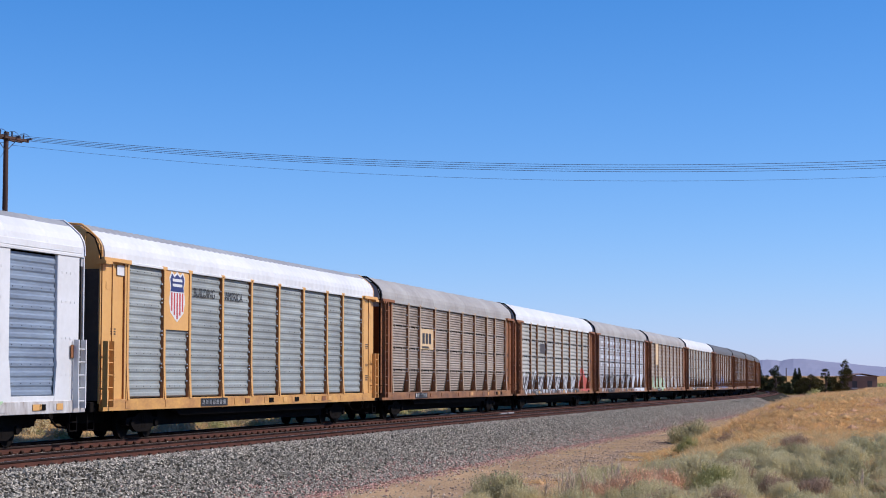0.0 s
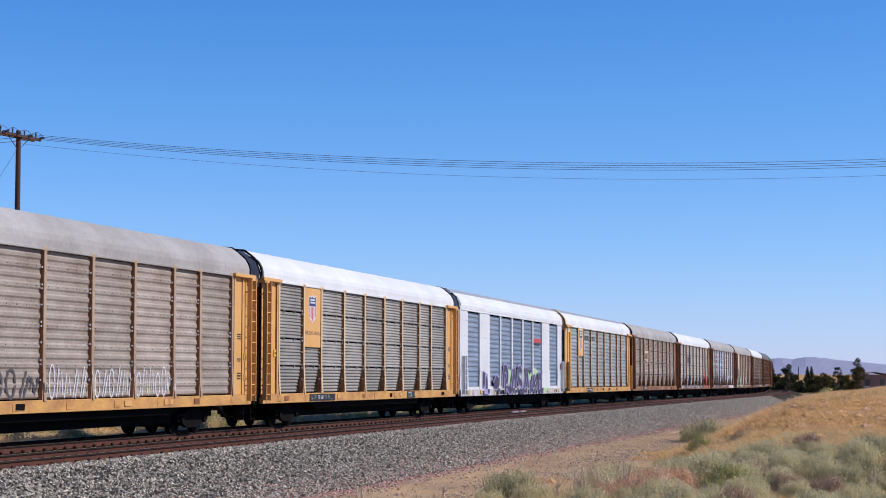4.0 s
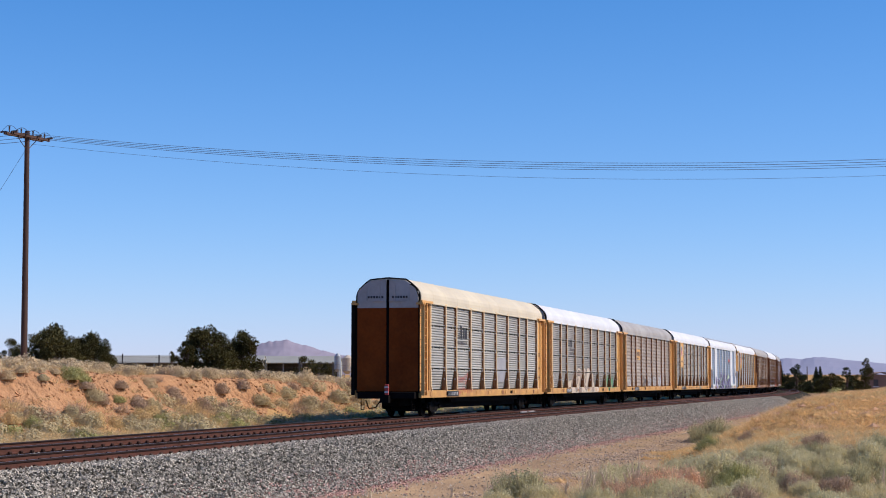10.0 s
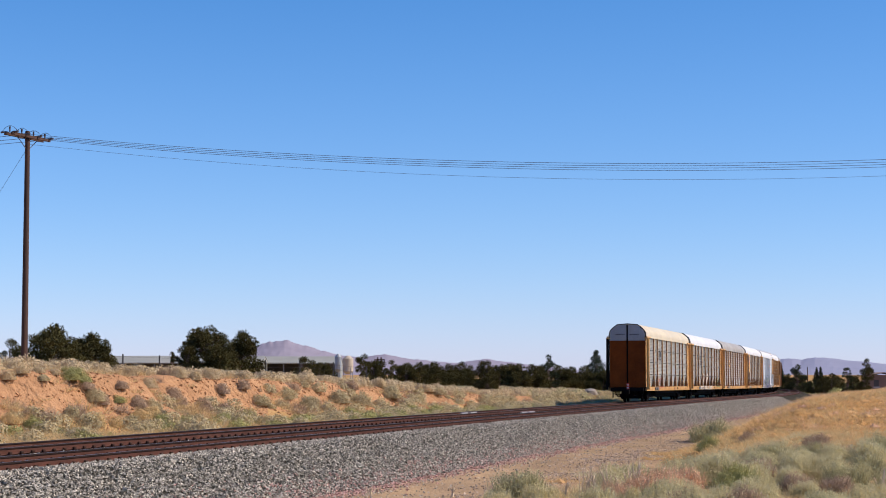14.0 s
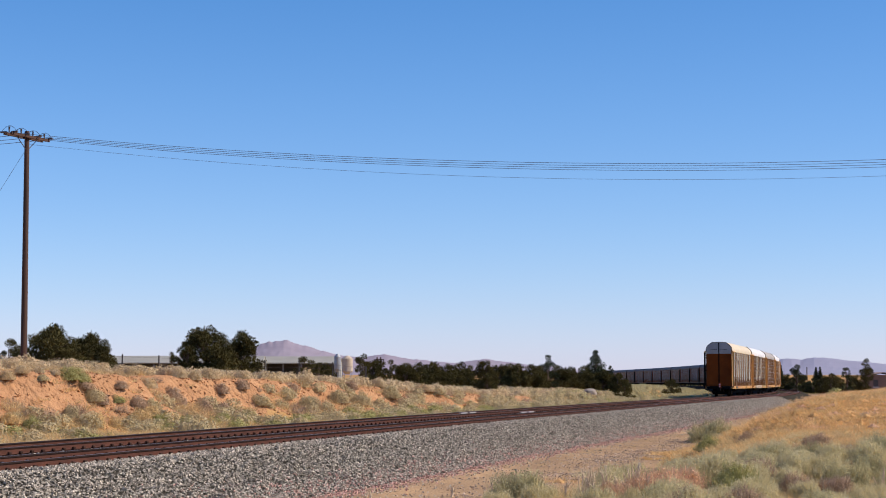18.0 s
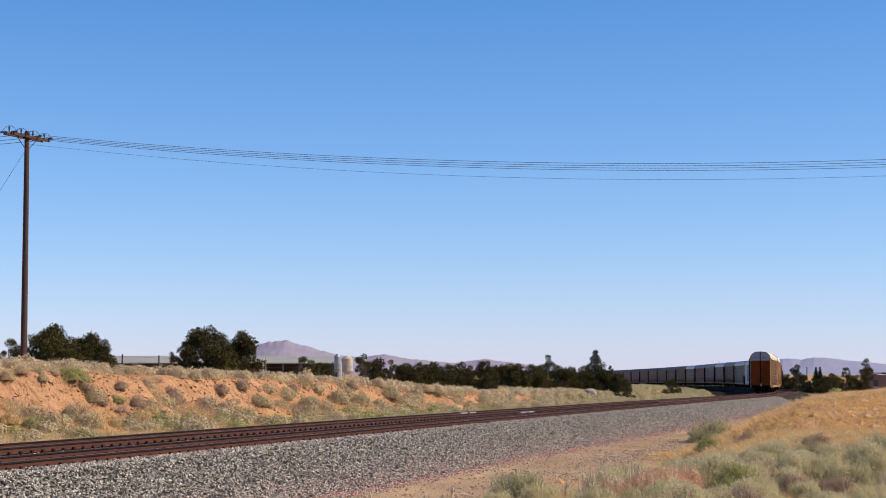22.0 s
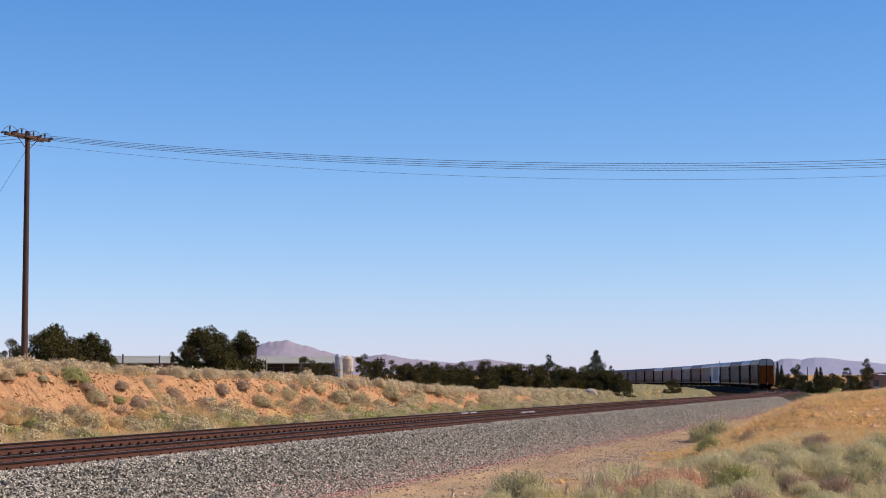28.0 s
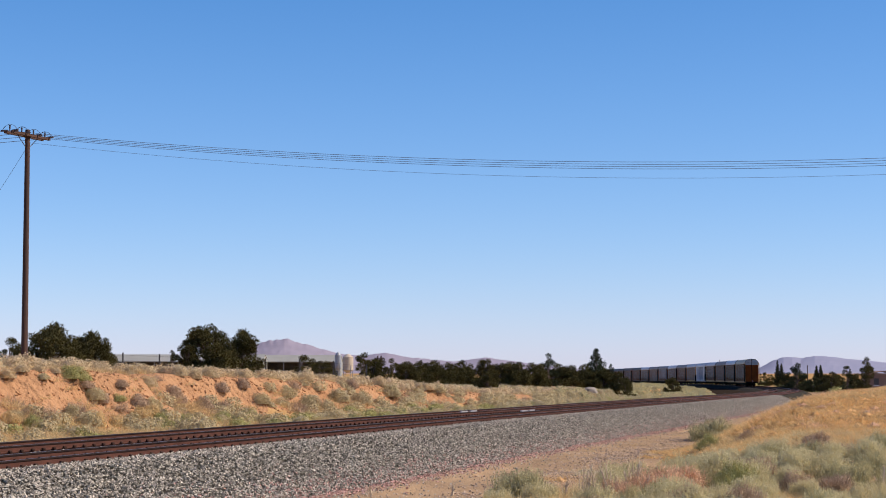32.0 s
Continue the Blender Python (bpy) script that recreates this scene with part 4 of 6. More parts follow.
def dress_train():
    rng = np.random.default_rng(4)
    stripes = lambda x, z: [[(x, z + i * 0.11), (x + 0.9 - i * 0.05, z + i * 0.11), (x + 0.9 - i * 0.05, z + i * 0.11 + 0.05), (x, z + i * 0.11 + 0.05)] for i in range(5)]
    for k, car in enumerate(TRAIN):
        white = k == 4
        small_marks(car, 40 + k, LETTER_BLACK)
        if not white:
            number_plate(car, *(((4.8, 7.0), (6.3, 8.0), (5.8, 8.0), (5.3, 8.4), (0, 0), (7.7, 10.1))[k] if k < 6 else (5.8, 8.0)))
    c = TRAIN[0]
    paint_on("emblem", c, stripes(6.95, 3.75) + [[(7.95, 3.7), (8.25, 3.7), (8.15, 4.35), (7.75, 4.4)], [(8.4, 3.75), (8.6, 3.75), (8.6, 4.3), (8.4, 4.3)], [(8.7, 3.75), (9.2, 3.75), (9.2, 4.3), (8.7, 4.3)]], LETTER_BLACK, label="black striped emblem, worn")
    paint_on("emblem_lettering", c, [[(6.95 + i * 0.25, 3.45), (7.12 + i * 0.25, 3.45), (7.12 + i * 0.25, 3.58), (6.95 + i * 0.25, 3.58)] for i in range(9)], GRAF_DARK, label="worn lettering bars")
    paint_on("graffiti", c, scrawl(6.7, 10.6, 1.5, 2.05, 8, rng, 0.05) + scrawl(7.0, 10.2, 1.05, 1.4, 6, rng, 0.05), GRAF_RED, label="faint red scrawl")
    paint_on("worn_patch", c, [[(15.6, 1.6), (17.9, 1.6), (17.9, 2.9), (15.6, 2.9)]], PALE_PANEL, label="bleached patch on a panel", posts=False)
    c = TRAIN[1]
    paint_on("emblem", c, stripes(7.0, 3.9)[:4] + [[(7.95, 3.85), (8.2, 3.85), (8.2, 4.3), (7.95, 4.3)], [(8.3, 3.85), (8.75, 3.85), (8.75, 4.3), (8.3, 4.3)]], LETTER_BLACK, label="black striped emblem")
    paint_on("emblem_lettering", c, [[(8.0 + i * 0.22, z), (8.15 + i * 0.22, z), (8.15 + i * 0.22, z + 0.13), (8.0 + i * 0.22, z + 0.13)] for z in (3.35, 3.6) for i in range(7)], GRAF_DARK, label="worn lettering bars")
    top = [(7.6, 1.0), (7.9, 1.35), (8.4, 1.7), (8.9, 1.75), (9.3, 2.2), (9.9, 2.4), (10.3, 2.25), (10.8, 2.55), (11.6, 2.5), (12.1, 2.3), (12.6, 2.62), (13.3, 2.55), (13.8, 2.3), (14.3, 2.58), (15.1, 2.5), (15.5, 2.2), (16.1, 2.3), (16.8, 2.05), (17.2, 1.6), (17.8, 1.4), (18.1, 1.0)]
    paint_on("graffiti", c, [top + [(17.6, 0.9), (8.2, 0.9)]], GRAF_CREAM, label="large cream graffito")
    forms = [arc(9.75, 1.62, 0.42, 0.5, 0.9, 5.4, 12), [(10.9, 2.2), (10.55, 1.65), (10.75, 1.05), (11.5, 1.05)], [(10.6, 1.6), (11.4, 1.65)], [(10.8, 2.2), (11.7, 2.15)],
             [(12.0, 2.25), (12.2, 1.5), (12.9, 1.15), (12.6, 1.9), (13.2, 2.3)], [(13.5, 1.05), (13.3, 1.7), (13.9, 2.25), (14.2, 1.6), (13.8, 1.3), (14.7, 1.1)], arc(15.75, 1.6, 0.5, 0.52, 0.8, 5.5, 12), [(15.4, 1.6), (16.2, 1.62)]]
    for thick, mat, what, lift in ((0.36, GRAF_DARK, "dark outlines of the graffito", 0.004), (0.24, GRAF_TAN, "tan strokes of the graffito", 0.008)):
        for shape in forms:
            paint_on("graffiti", c, [ribbon(shape, thick)], mat, label=what, proud=lift, step=0.025)
    edges = [ribbon(top[2:9], 0.05), ribbon(top[8:14], 0.05), ribbon(top[13:19], 0.05)]
    edges += [ribbon([(x, 1.15), (x + 0.12, 0.92)], 0.07) for x in (9.0, 10.3, 11.9, 13.2, 14.9, 16.3)]
    for shape in edges:
        paint_on("graffiti", c, [shape], GRAF_DARK, label="dark outlines of the graffito", proud=0.012)
    paint_on("graffiti", c, scrawl(17.6, 21.0, 1.2, 2.2, 4, rng, 0.07), GRAF_DARK, label="dark scrawl")
    paint_on("graffiti", c, scrawl(22.0, 25.4, 1.0, 2.1, 4, rng, 0.24), GRAF_GREEN, label="green scrawl")
    paint_on("graffiti", c, scrawl(2.4, 6.4, 1.5, 2.1, 4, rng, 0.06), GRAF_WHITE, label="pale scrawl")
    c = TRAIN[2]
    paint_on("placard", c, [[(7.25, 3.35), (9.3, 3.35), (9.3, 4.15), (7.25, 4.15)]], YELLOW, 1, label="small orange placard")
    bars(c, 7.5, 9.1, 3.62, 3.98, LETTER_BLACK, 3, -1.486, "emblem bars")
    bars(c, 7.4, 9.2, 3.42, 3.5, LETTER_BLACK, 1, -1.486)
    paint_on("graffiti", c, scrawl(2.3, 4.7, 1.25, 2.1, 6, rng, 0.05) + scrawl(12.9, 21.2, 1.25, 2.2, 18, rng, 0.05), GRAF_WHITE, 1, label="pale unreadable scrawl")
    paint_on("graffiti", c, scrawl(9.8, 12.6, 1.3, 2.1, 4, rng, 0.1), GRAF_DARK, 1, label="dark scrawl")
    c = TRAIN[3]
    plate("placard", c, 4.8, 6.72, 2.95, 5.2, YELLOW, -0.06, "tall yellow placard")
    shield(c, 5.75, 4.4, 0.95, 1.05, -1.53)
    lettering("BUILDING AMERICA", c, 4.92, 3.42, 0.2, LETTER_BLACK, -1.53)
    plate("placard", c, 18.85, 20.15, 0.91, 1.2, LETTER_BLACK, 0.012, "black stencil panel")
    lettering("TTX", c, 19.0, 0.94, 0.32, LETTER_WHITE, -1.606)
    plate("placard", c, 1.5, 1.95, 2.55, 2.8, EMBLEM_GOLD, -0.06, "small yellow placard")
    bars(c, 1.55, 1.9, 2.64, 2.7, LETTER_BLACK, 4, -1.536)
    c = TRAIN[4]
    kw = dict(rows=1, low=1.35, high=5.16, posts=False, proud=0.0)
    paint_on("graffiti", c, [[(8.0, 1.5), (9.0, 2.0), (10.0, 1.6), (11, 2.4), (13, 2.2), (15, 2.5), (17, 2.2), (19, 2.45), (21, 2.1), (22.4, 1.9), (23.1, 1.3), (22.6, 1.0), (8.4, 1.0)]], GRAF_LIME, label="pale green graffiti background", **kw)
    strokes = [[(10.05, 0.98), (10.1, 1.9)] + arc(10.6, 1.95, 0.48, 0.42, math.pi * 0.95, -math.pi * 0.45, 9) + [(10.5, 1.45), (11.2, 1.1), (11.9, 1.3)],
               [(12.15, 0.98), (12.75, 2.2), (12.95, 2.3), (13.35, 1.05)], [(14.85, 2.1), (14.5, 2.35), (14.0, 2.25), (13.85, 1.9), (14.3, 1.62), (14.9, 1.5), (15.0, 1.15), (14.4, 0.98), (13.8, 1.1)],
               [(15.55, 0.98), (16.15, 2.3), (16.35, 2.3), (16.85, 1.0)], [(17.25, 0.98), (17.4, 1.7)], [(17.45, 2.15), (17.55, 2.4)], [(18.05, 0.98), (18.3, 2.0)],
               [(19.2, 1.95), (18.5, 1.5), (19.3, 1.0)], arc(20.15, 1.5, 0.4, 0.48, 0.0, 6.28, 16), [(7.7, 1.35), (8.3, 1.75), (9.0, 1.6)], [(8.2, 1.05), (8.7, 1.5)]]
    for level, (thick, mat, what) in enumerate(((0.6, GRAF_LILAC, "lilac edge of the graffiti"), (0.4, GRAF_PURPLE, "dark purple unreadable graffiti"))):
        kw["proud"] = 0.09 + 0.004 * level
        for st in strokes:
            paint_on("graffiti", c, [ribbon(st, thick)], mat, label=what, **kw)
    kw["proud"] = 0.09
    paint_on("graffiti", c, [[(4.95, 0.95), (6.2, 0.95), (6.3, 2.0), (5.1, 2.2)]], GRAF_LILAC, label="lilac graffiti edge", **kw)
    kw["proud"] = 0.098
    paint_on("graffiti", c, [blob(5.35, 1.75, 0.5, 0.9, rng), blob(5.95, 1.4, 0.45, 0.9, rng), blob(8.4, 1.5, 0.9, 0.7, rng)], GRAF_PURPLE, label="dark purple unreadable graffiti", **kw)
    paint_on("emblem", c, [[(18.5, 3.95), (21.0, 3.95), (21.0, 4.2), (18.5, 4.2)]], EMBLEM_RED, 1, False, "red emblem bar", 1.35, 5.16)
    paint_on("emblem", c, [[(18.6, 3.8), (20.5, 3.8), (20.9, 3.92), (18.6, 3.92)]], LETTER_BLACK, 1, False, "black emblem bar", 1.35, 5.16)
    bars(c, 8.6, 10.6, 0.95, 1.15, LETTER_BLACK, 9, -1.612, "black lettering bars")
    for x in (1.6, 4.4, 8.1, 16.0, 22.2, 25.9):
        plate("sill_placard", c, x, x + 0.35, 0.98, 1.15, YELLOW, 0.03)
    plate("placard", c, 26.75, 27.25, 2.4, 2.75, ORANGE, 0.0, "small orange placard")
    c = TRAIN[5]
    plate("placard", c, 4.78, 6.74, 3.35, 5.25, YELLOW, -0.06, "tall yellow placard")
    shield(c, 5.76, 4.4, 1.3, 1.6, -1.53)
    lettering("BUILDING", c, 7.25, 4.48, 0.42, LETTER_BLACK)
    lettering("AMERICA", c, 10.08, 4.48, 0.4, LETTER_BLACK)
    plate("placard", c, 1.2, 1.75, 4.85, 5.15, WHITE, -0.05, "white placard")
    c = TRAIN[6]
    paint_on("placard", c, [[(7.2, 3.2), (9.6, 3.2), (9.6, 4.2), (7.2, 4.2)]], PALE_YELLOW, label="square orange placard")
    bars(c, 7.5, 9.3, 3.5, 4.0, LETTER_BLACK, 3, -1.486, "emblem bars")
    bars(c, 7.4, 9.3, 3.28, 3.38, LETTER_BLACK, 1, -1.486)
    c = TRAIN[7]
    paint_on("graffiti", c, [[(2.5, 1.0), (21.3, 1.0), (21.3, 2.0), (2.5, 2.0)]], GRAF_DARK, label="dark graffiti background")
    paint_on("graffiti", c, scrawl(2.5, 21.4, 1.0, 2.35, 17, rng, 0.18), GRAF_WHITE, label="white unreadable graffiti", proud=0.004)
    paint_on("graffiti", c, [[(22.0, 1.05), (26.2, 1.05), (25.9, 1.9), (24.6, 2.1), (23.6, 2.7), (22.6, 2.6), (22.9, 1.9)]], GRAF_RED, label="red graffiti")
    paint_on("emblem", c, [[(8.0, 3.5), (9.9, 3.5), (9.9, 4.1), (8.0, 4.1)]], GRAF_DARK, label="dark worn emblem")
    c = TRAIN[8]
    paint_on("graffiti", c, scrawl(2.6, 19.2, 1.0, 2.4, 10, rng, 0.42), GRAF_DARK, label="dark graffiti")
    paint_on("graffiti", c, scrawl(2.6, 19.2, 1.0, 2.4, 10, rng, 0.16), GRAF_WHITE, label="white graffiti outlines", proud=0.004)
    paint_on("graffiti", c, [[(19.6, 0.95), (25.6, 0.95), (25.4, 2.35), (19.8, 2.35)]], GRAF_WHITE, label="white painted patch")
    for row in (2.9, 3.5, 4.1, 4.6):
        paint_on("worn_patch", c, [[(x, row), (x + w, row), (x + w, row + 0.2), (x, row + 0.2)] for x, w in zip(np.arange(3.0, 24.5, 1.5).tolist(), rng.uniform(0.3, 1.3, 15).tolist())], GRAF_WHITE, label="white patches in rows", posts=False)
    c = TRAIN[9]
    paint_on("graffiti", c, scrawl(3.0, 11.5, 1.1, 2.2, 6, rng, 0.5), GRAF_LIME, label="green graffiti")
    paint_on("graffiti", c, scrawl(3.0, 24.0, 1.1, 2.3, 12, rng, 0.14), GRAF_WHITE, label="white scrawl", proud=0.004)
    plate("placard", c, 4.8, 6.7, 3.3, 5.2, PALE_YELLOW, -0.06, "tall pale placard")
    c = TRAIN[10]
    paint_on("graffiti", c, scrawl(4.0, 24.0, 1.1, 2.3, 9, rng, 0.3), GRAF_WHITE, label="white scrawl")
    paint_on("graffiti", c, scrawl(8.0, 20.0, 1.1, 2.3, 6, rng, 0.4), GRAF_DARK, label="dark scrawl", proud=0.004)
    paint_on("graffiti", TRAIN[11], scrawl(4.0, 20.0, 1.1, 2.3, 7, rng, 0.4), GRAF_BLUE, label="blue and white scrawl")
    # the red and white marker on the tail coupler
    bm = bmesh.new()
    box(bm, -14.32, -14.2, -0.2, -0.02, 1.02, 1.5, 0.02)
    marker = part("tail_marker", bm, EMBLEM_RED, TRAIN[0], "red and white end-of-train marker on the coupler")
    for z in (1.12, 1.34):
        part("marker_stripe", box(bmesh.new(), -14.33, -14.31, -0.2, -0.02, z, z + 0.07), LETTER_WHITE, marker)
    part("door_lettering", (lambda b: ([box(b, -13.83, -13.805, s * 0.25 + s * 0.13 * i - 0.04, s * 0.25 + s * 0.13 * i + 0.04, 5.42, 5.52) for s in (-1, 1) for i in range(6)], b)[1])(bmesh.new()), LETTER_BLACK, TRAIN[0])


dress_train()

CAR_PITCH = 28.6


def train_place(t):
    """How far along the line the tail of the train stands at t seconds."""
    g = np.linspace(0, 32, 641)
    v = np.interp(g, [0, 9, 14, 19, 25, 32], [17.22, 17.69, 16.91, 17.41, 17.54, 8.19])
    c = np.concatenate([[0], np.cumsum((v[1:] + v[:-1]) / 2 * 0.05)])
    return float(np.interp(t, g, c) - np.interp(9, g, c))


def motions():
    for k, car in enumerate(TRAIN):
        rows = []
        for i in range(33):
            s = train_place(i) + k * CAR_PITCH + 14.15
            a, b = on_line(s - 9.75), on_line(s + 9.75)
            d = (b - a).normalized()
            left = Vector((0, 0, 1)).cross(d).normalized()
            m = Matrix((d, left, d.cross(left))).transposed().to_4x4()
            rows.append((i, Matrix.Translation((a + b) / 2) @ m))
        walk(car, rows)


# ---- the pole line across the railway ----
def at(px, far):
    """The place on the ground at a bearing (thousandths of the distance ahead) and a distance ahead."""
    x = px * far
    return Vector((x, far, float(ground_z(x, far)[0])))


POLE_TOP = 13.85


def cable(name, points, radius, parent, label=""):
    cu = bpy.data.curves.new(name, "CURVE")
    cu.dimensions, cu.bevel_depth, cu.bevel_resolution = "3D", radius, 1
    sp = cu.splines.new("POLY")
    sp.points.add(len(points) - 1)
    for q, p in zip(sp.points, points):
        q.co = (*p, 1)
    tmp = bpy.data.objects.new(name, cu)
    scene.collection.objects.link(tmp)
    me = bpy.data.meshes.new_from_object(tmp.evaluated_get(bpy.context.evaluated_depsgraph_get()))
    bpy.data.objects.remove(tmp)
    me.materials.clear()
    me.materials.append(CABLE)
    return hang(name, me, parent, label)


def utility_pole(x, y, top, label, arm_turn):
    pole = tagged(new("utility_pole"), label, "utility pole", "poles of the power line")
    base = float(ground_z(x, y)[0]) - 0.3
    pole.location = (x, y, base)
    tall = top - base
    bm = bmesh.new()
    rod(bm, (0, 0, 0), (0, 0, tall), 0.17, 0.12, 14)
    part("shaft", bm, POLE_WOOD, pole, "dark brown creosoted shaft")
    d = Vector((math.cos(arm_turn), math.sin(arm_turn), 0))
    n = Vector((-d.y, d.x, 0))
    for side in (-0.2, 0.2):
        bm = bmesh.new()
        box(bm, -1.68, 1.68, -0.06, 0.06, -0.07, 0.07, 0.01)
        arm = part("crossarm", bm, POLE_WOOD, pole)
        arm.matrix_basis = Matrix.Translation(Vector((0, 0, tall - 0.3)) + n * side) @ Matrix.Rotation(arm_turn, 4, "Z")
    for u in (-1.55, -0.52, 0.52, 1.55):
        for k in (-0.45, 0.45):
            bm = bmesh.new()
            p = d * u + Vector((0, 0, tall - 0.22))
            rod(bm, p + n * k * 0.3, p + n * k * 1.1, 0.04, 0.055, 8)
            part("insulator", bm, CABLE, pole, "grey strain insulator")
        bm = bmesh.new()
        p = d * u + Vector((0, 0, tall - 0.23))
        rod(bm, p, p + Vector((0, 0, 0.28)), 0.03, 0.05, 8)
        part("pin_insulator", bm, CABLE, pole)
        loop = [p + n * (-0.48 + 0.096 * i) + Vector((0, 0, 0.34 * math.sin(math.pi * i / 10) ** 0.8 - 0.02)) for i in range(11)]
        cable("jumper", loop, 0.012, pole)
    bm = bmesh.new()
    rod(bm, d * -0.9 + Vector((0, 0, tall - 0.35)), Vector((0, 0, tall - 1.0)), 0.02)
    rod(bm, d * 0.9 + Vector((0, 0, tall - 0.35)), Vector((0, 0, tall - 1.0)), 0.02)
    part("arm_brace", bm, CABLE, pole)
    return pole


def hung(a, b, sag, n=48):
    a, b = Vector(a), Vector(b)
    return [a.lerp(b, i / n) - Vector((0, 0, 4 * sag * (i / n) * (1 - i / n))) for i in range(n + 1)]


P1, P2, P0 = (-20.95, 92.7), (42.0, 88.0), (-75.0, 96.0)
ARM = math.atan2(3.0, 1.16)
utility_pole(*P1, POLE_TOP + 0.25, "tall dark wooden utility pole with a double crossarm on the bank", ARM)
utility_pole(*P2, POLE_TOP - 0.3, "wooden utility pole with a double crossarm beyond the mound", ARM)
utility_pole(*P0, POLE_TOP + 0.25, "wooden utility pole with a double crossarm on the plateau", ARM)
lines = tagged(new("power_line"), "thin dark power cables sagging over the railway", "cable")
for _u in (-1.65, -0.55, 0.55, 1.65):
    _d = Vector((math.cos(ARM), math.sin(ARM), 0)) * _u
    _a, _b, _c = (Vector((*p, POLE_TOP - (0.55 if p is P2 else 0.0))) + _d for p in (P1, P2, P0))
    cable("cable", hung(_a, _b, 1.55), 0.011, lines)
    cable("cable", hung(_c, _a, 1.2), 0.013, lines)
cable("cable", hung(Vector((*P1, POLE_TOP - 0.4)), Vector((*P2, POLE_TOP - 1.05)), 1.72), 0.007, lines)
cable("guy_wire", [Vector((*P1, POLE_TOP - 0.6)), Vector((P1[0] - 7.0, P1[1] + 1.0, float(ground_z(P1[0] - 7.0, P1[1] + 1.0)[0])))], 0.008, lines)


# ---- plants ----
def grass_tuft(n, radius, height, rng, width=0.012, droop=0.35):
    a = rng.uniform(0, 2 * np.pi, n)
    r = radius * np.sqrt(rng.uniform(0, 1, n))
    base = np.stack([np.cos(a) * r, np.sin(a) * r, np.full(n, -0.03)], -1)
    h = height * rng.uniform(0.5, 1.1, n)
    b = a + rng.normal(0, 0.9, n)
    out = h * rng.uniform(0.05, droop * 2, n)
    tip = base + np.stack([np.cos(b) * out, np.sin(b) * out, h], -1)
    q = rng.uniform(0, 2 * np.pi, n)
    across = np.stack([np.cos(q), np.sin(q), 0 * q], -1) * width
    return np.stack([base - across, base + across, tip], 1)


def scatter(variants, x, y, rng, lo, hi, sink=0.02, z=None):
    """Triangles of variants set on the ground at the given places."""
    z = ground_z(x, y) if z is None else z
    out = []
    pick = rng.integers(0, len(variants), len(x))
    turn, size = rng.uniform(0, 2 * np.pi, len(x)), rng.uniform(lo, hi, len(x))
    for i in range(len(x)):
        t = variants[pick[i]]
        c, s = np.cos(turn[i]) * size[i], np.sin(turn[i]) * size[i]
        r = np.array([[c, -s, 0], [s, c, 0], [0, 0, size[i]]])
        out.append(t @ r.T + (x[i], y[i], z[i] - sink))
    return np.concatenate(out)


def stuff(name, tris, mat, label, category):
    v = tris.reshape(-1, 3)
    me = mesh_np(name, v, np.arange(len(v)).reshape(-1, 3), [mat])
    return tagged(new(name, me), label, category, kind="stuff")


def places(n, s0, s1, side0, side1, rng, view=0.262, margin=1.5):
    """n random places in a stretch of the plan that the clip looks over."""
    s, side = rng.uniform(s0, s1, n), rng.uniform(side0, side1, n)
    h = np.interp(s, S, HEADING)
    x = np.interp(s, S, LINE_X) - np.sin(h) * side
    y = np.interp(s, S, LINE_Y) + np.cos(h) * side
    keep = (np.abs(x) < view * y + margin) & (y > 25)
    return x[keep], y[keep], s[keep], side[keep]


RNG = np.random.default_rng(5)


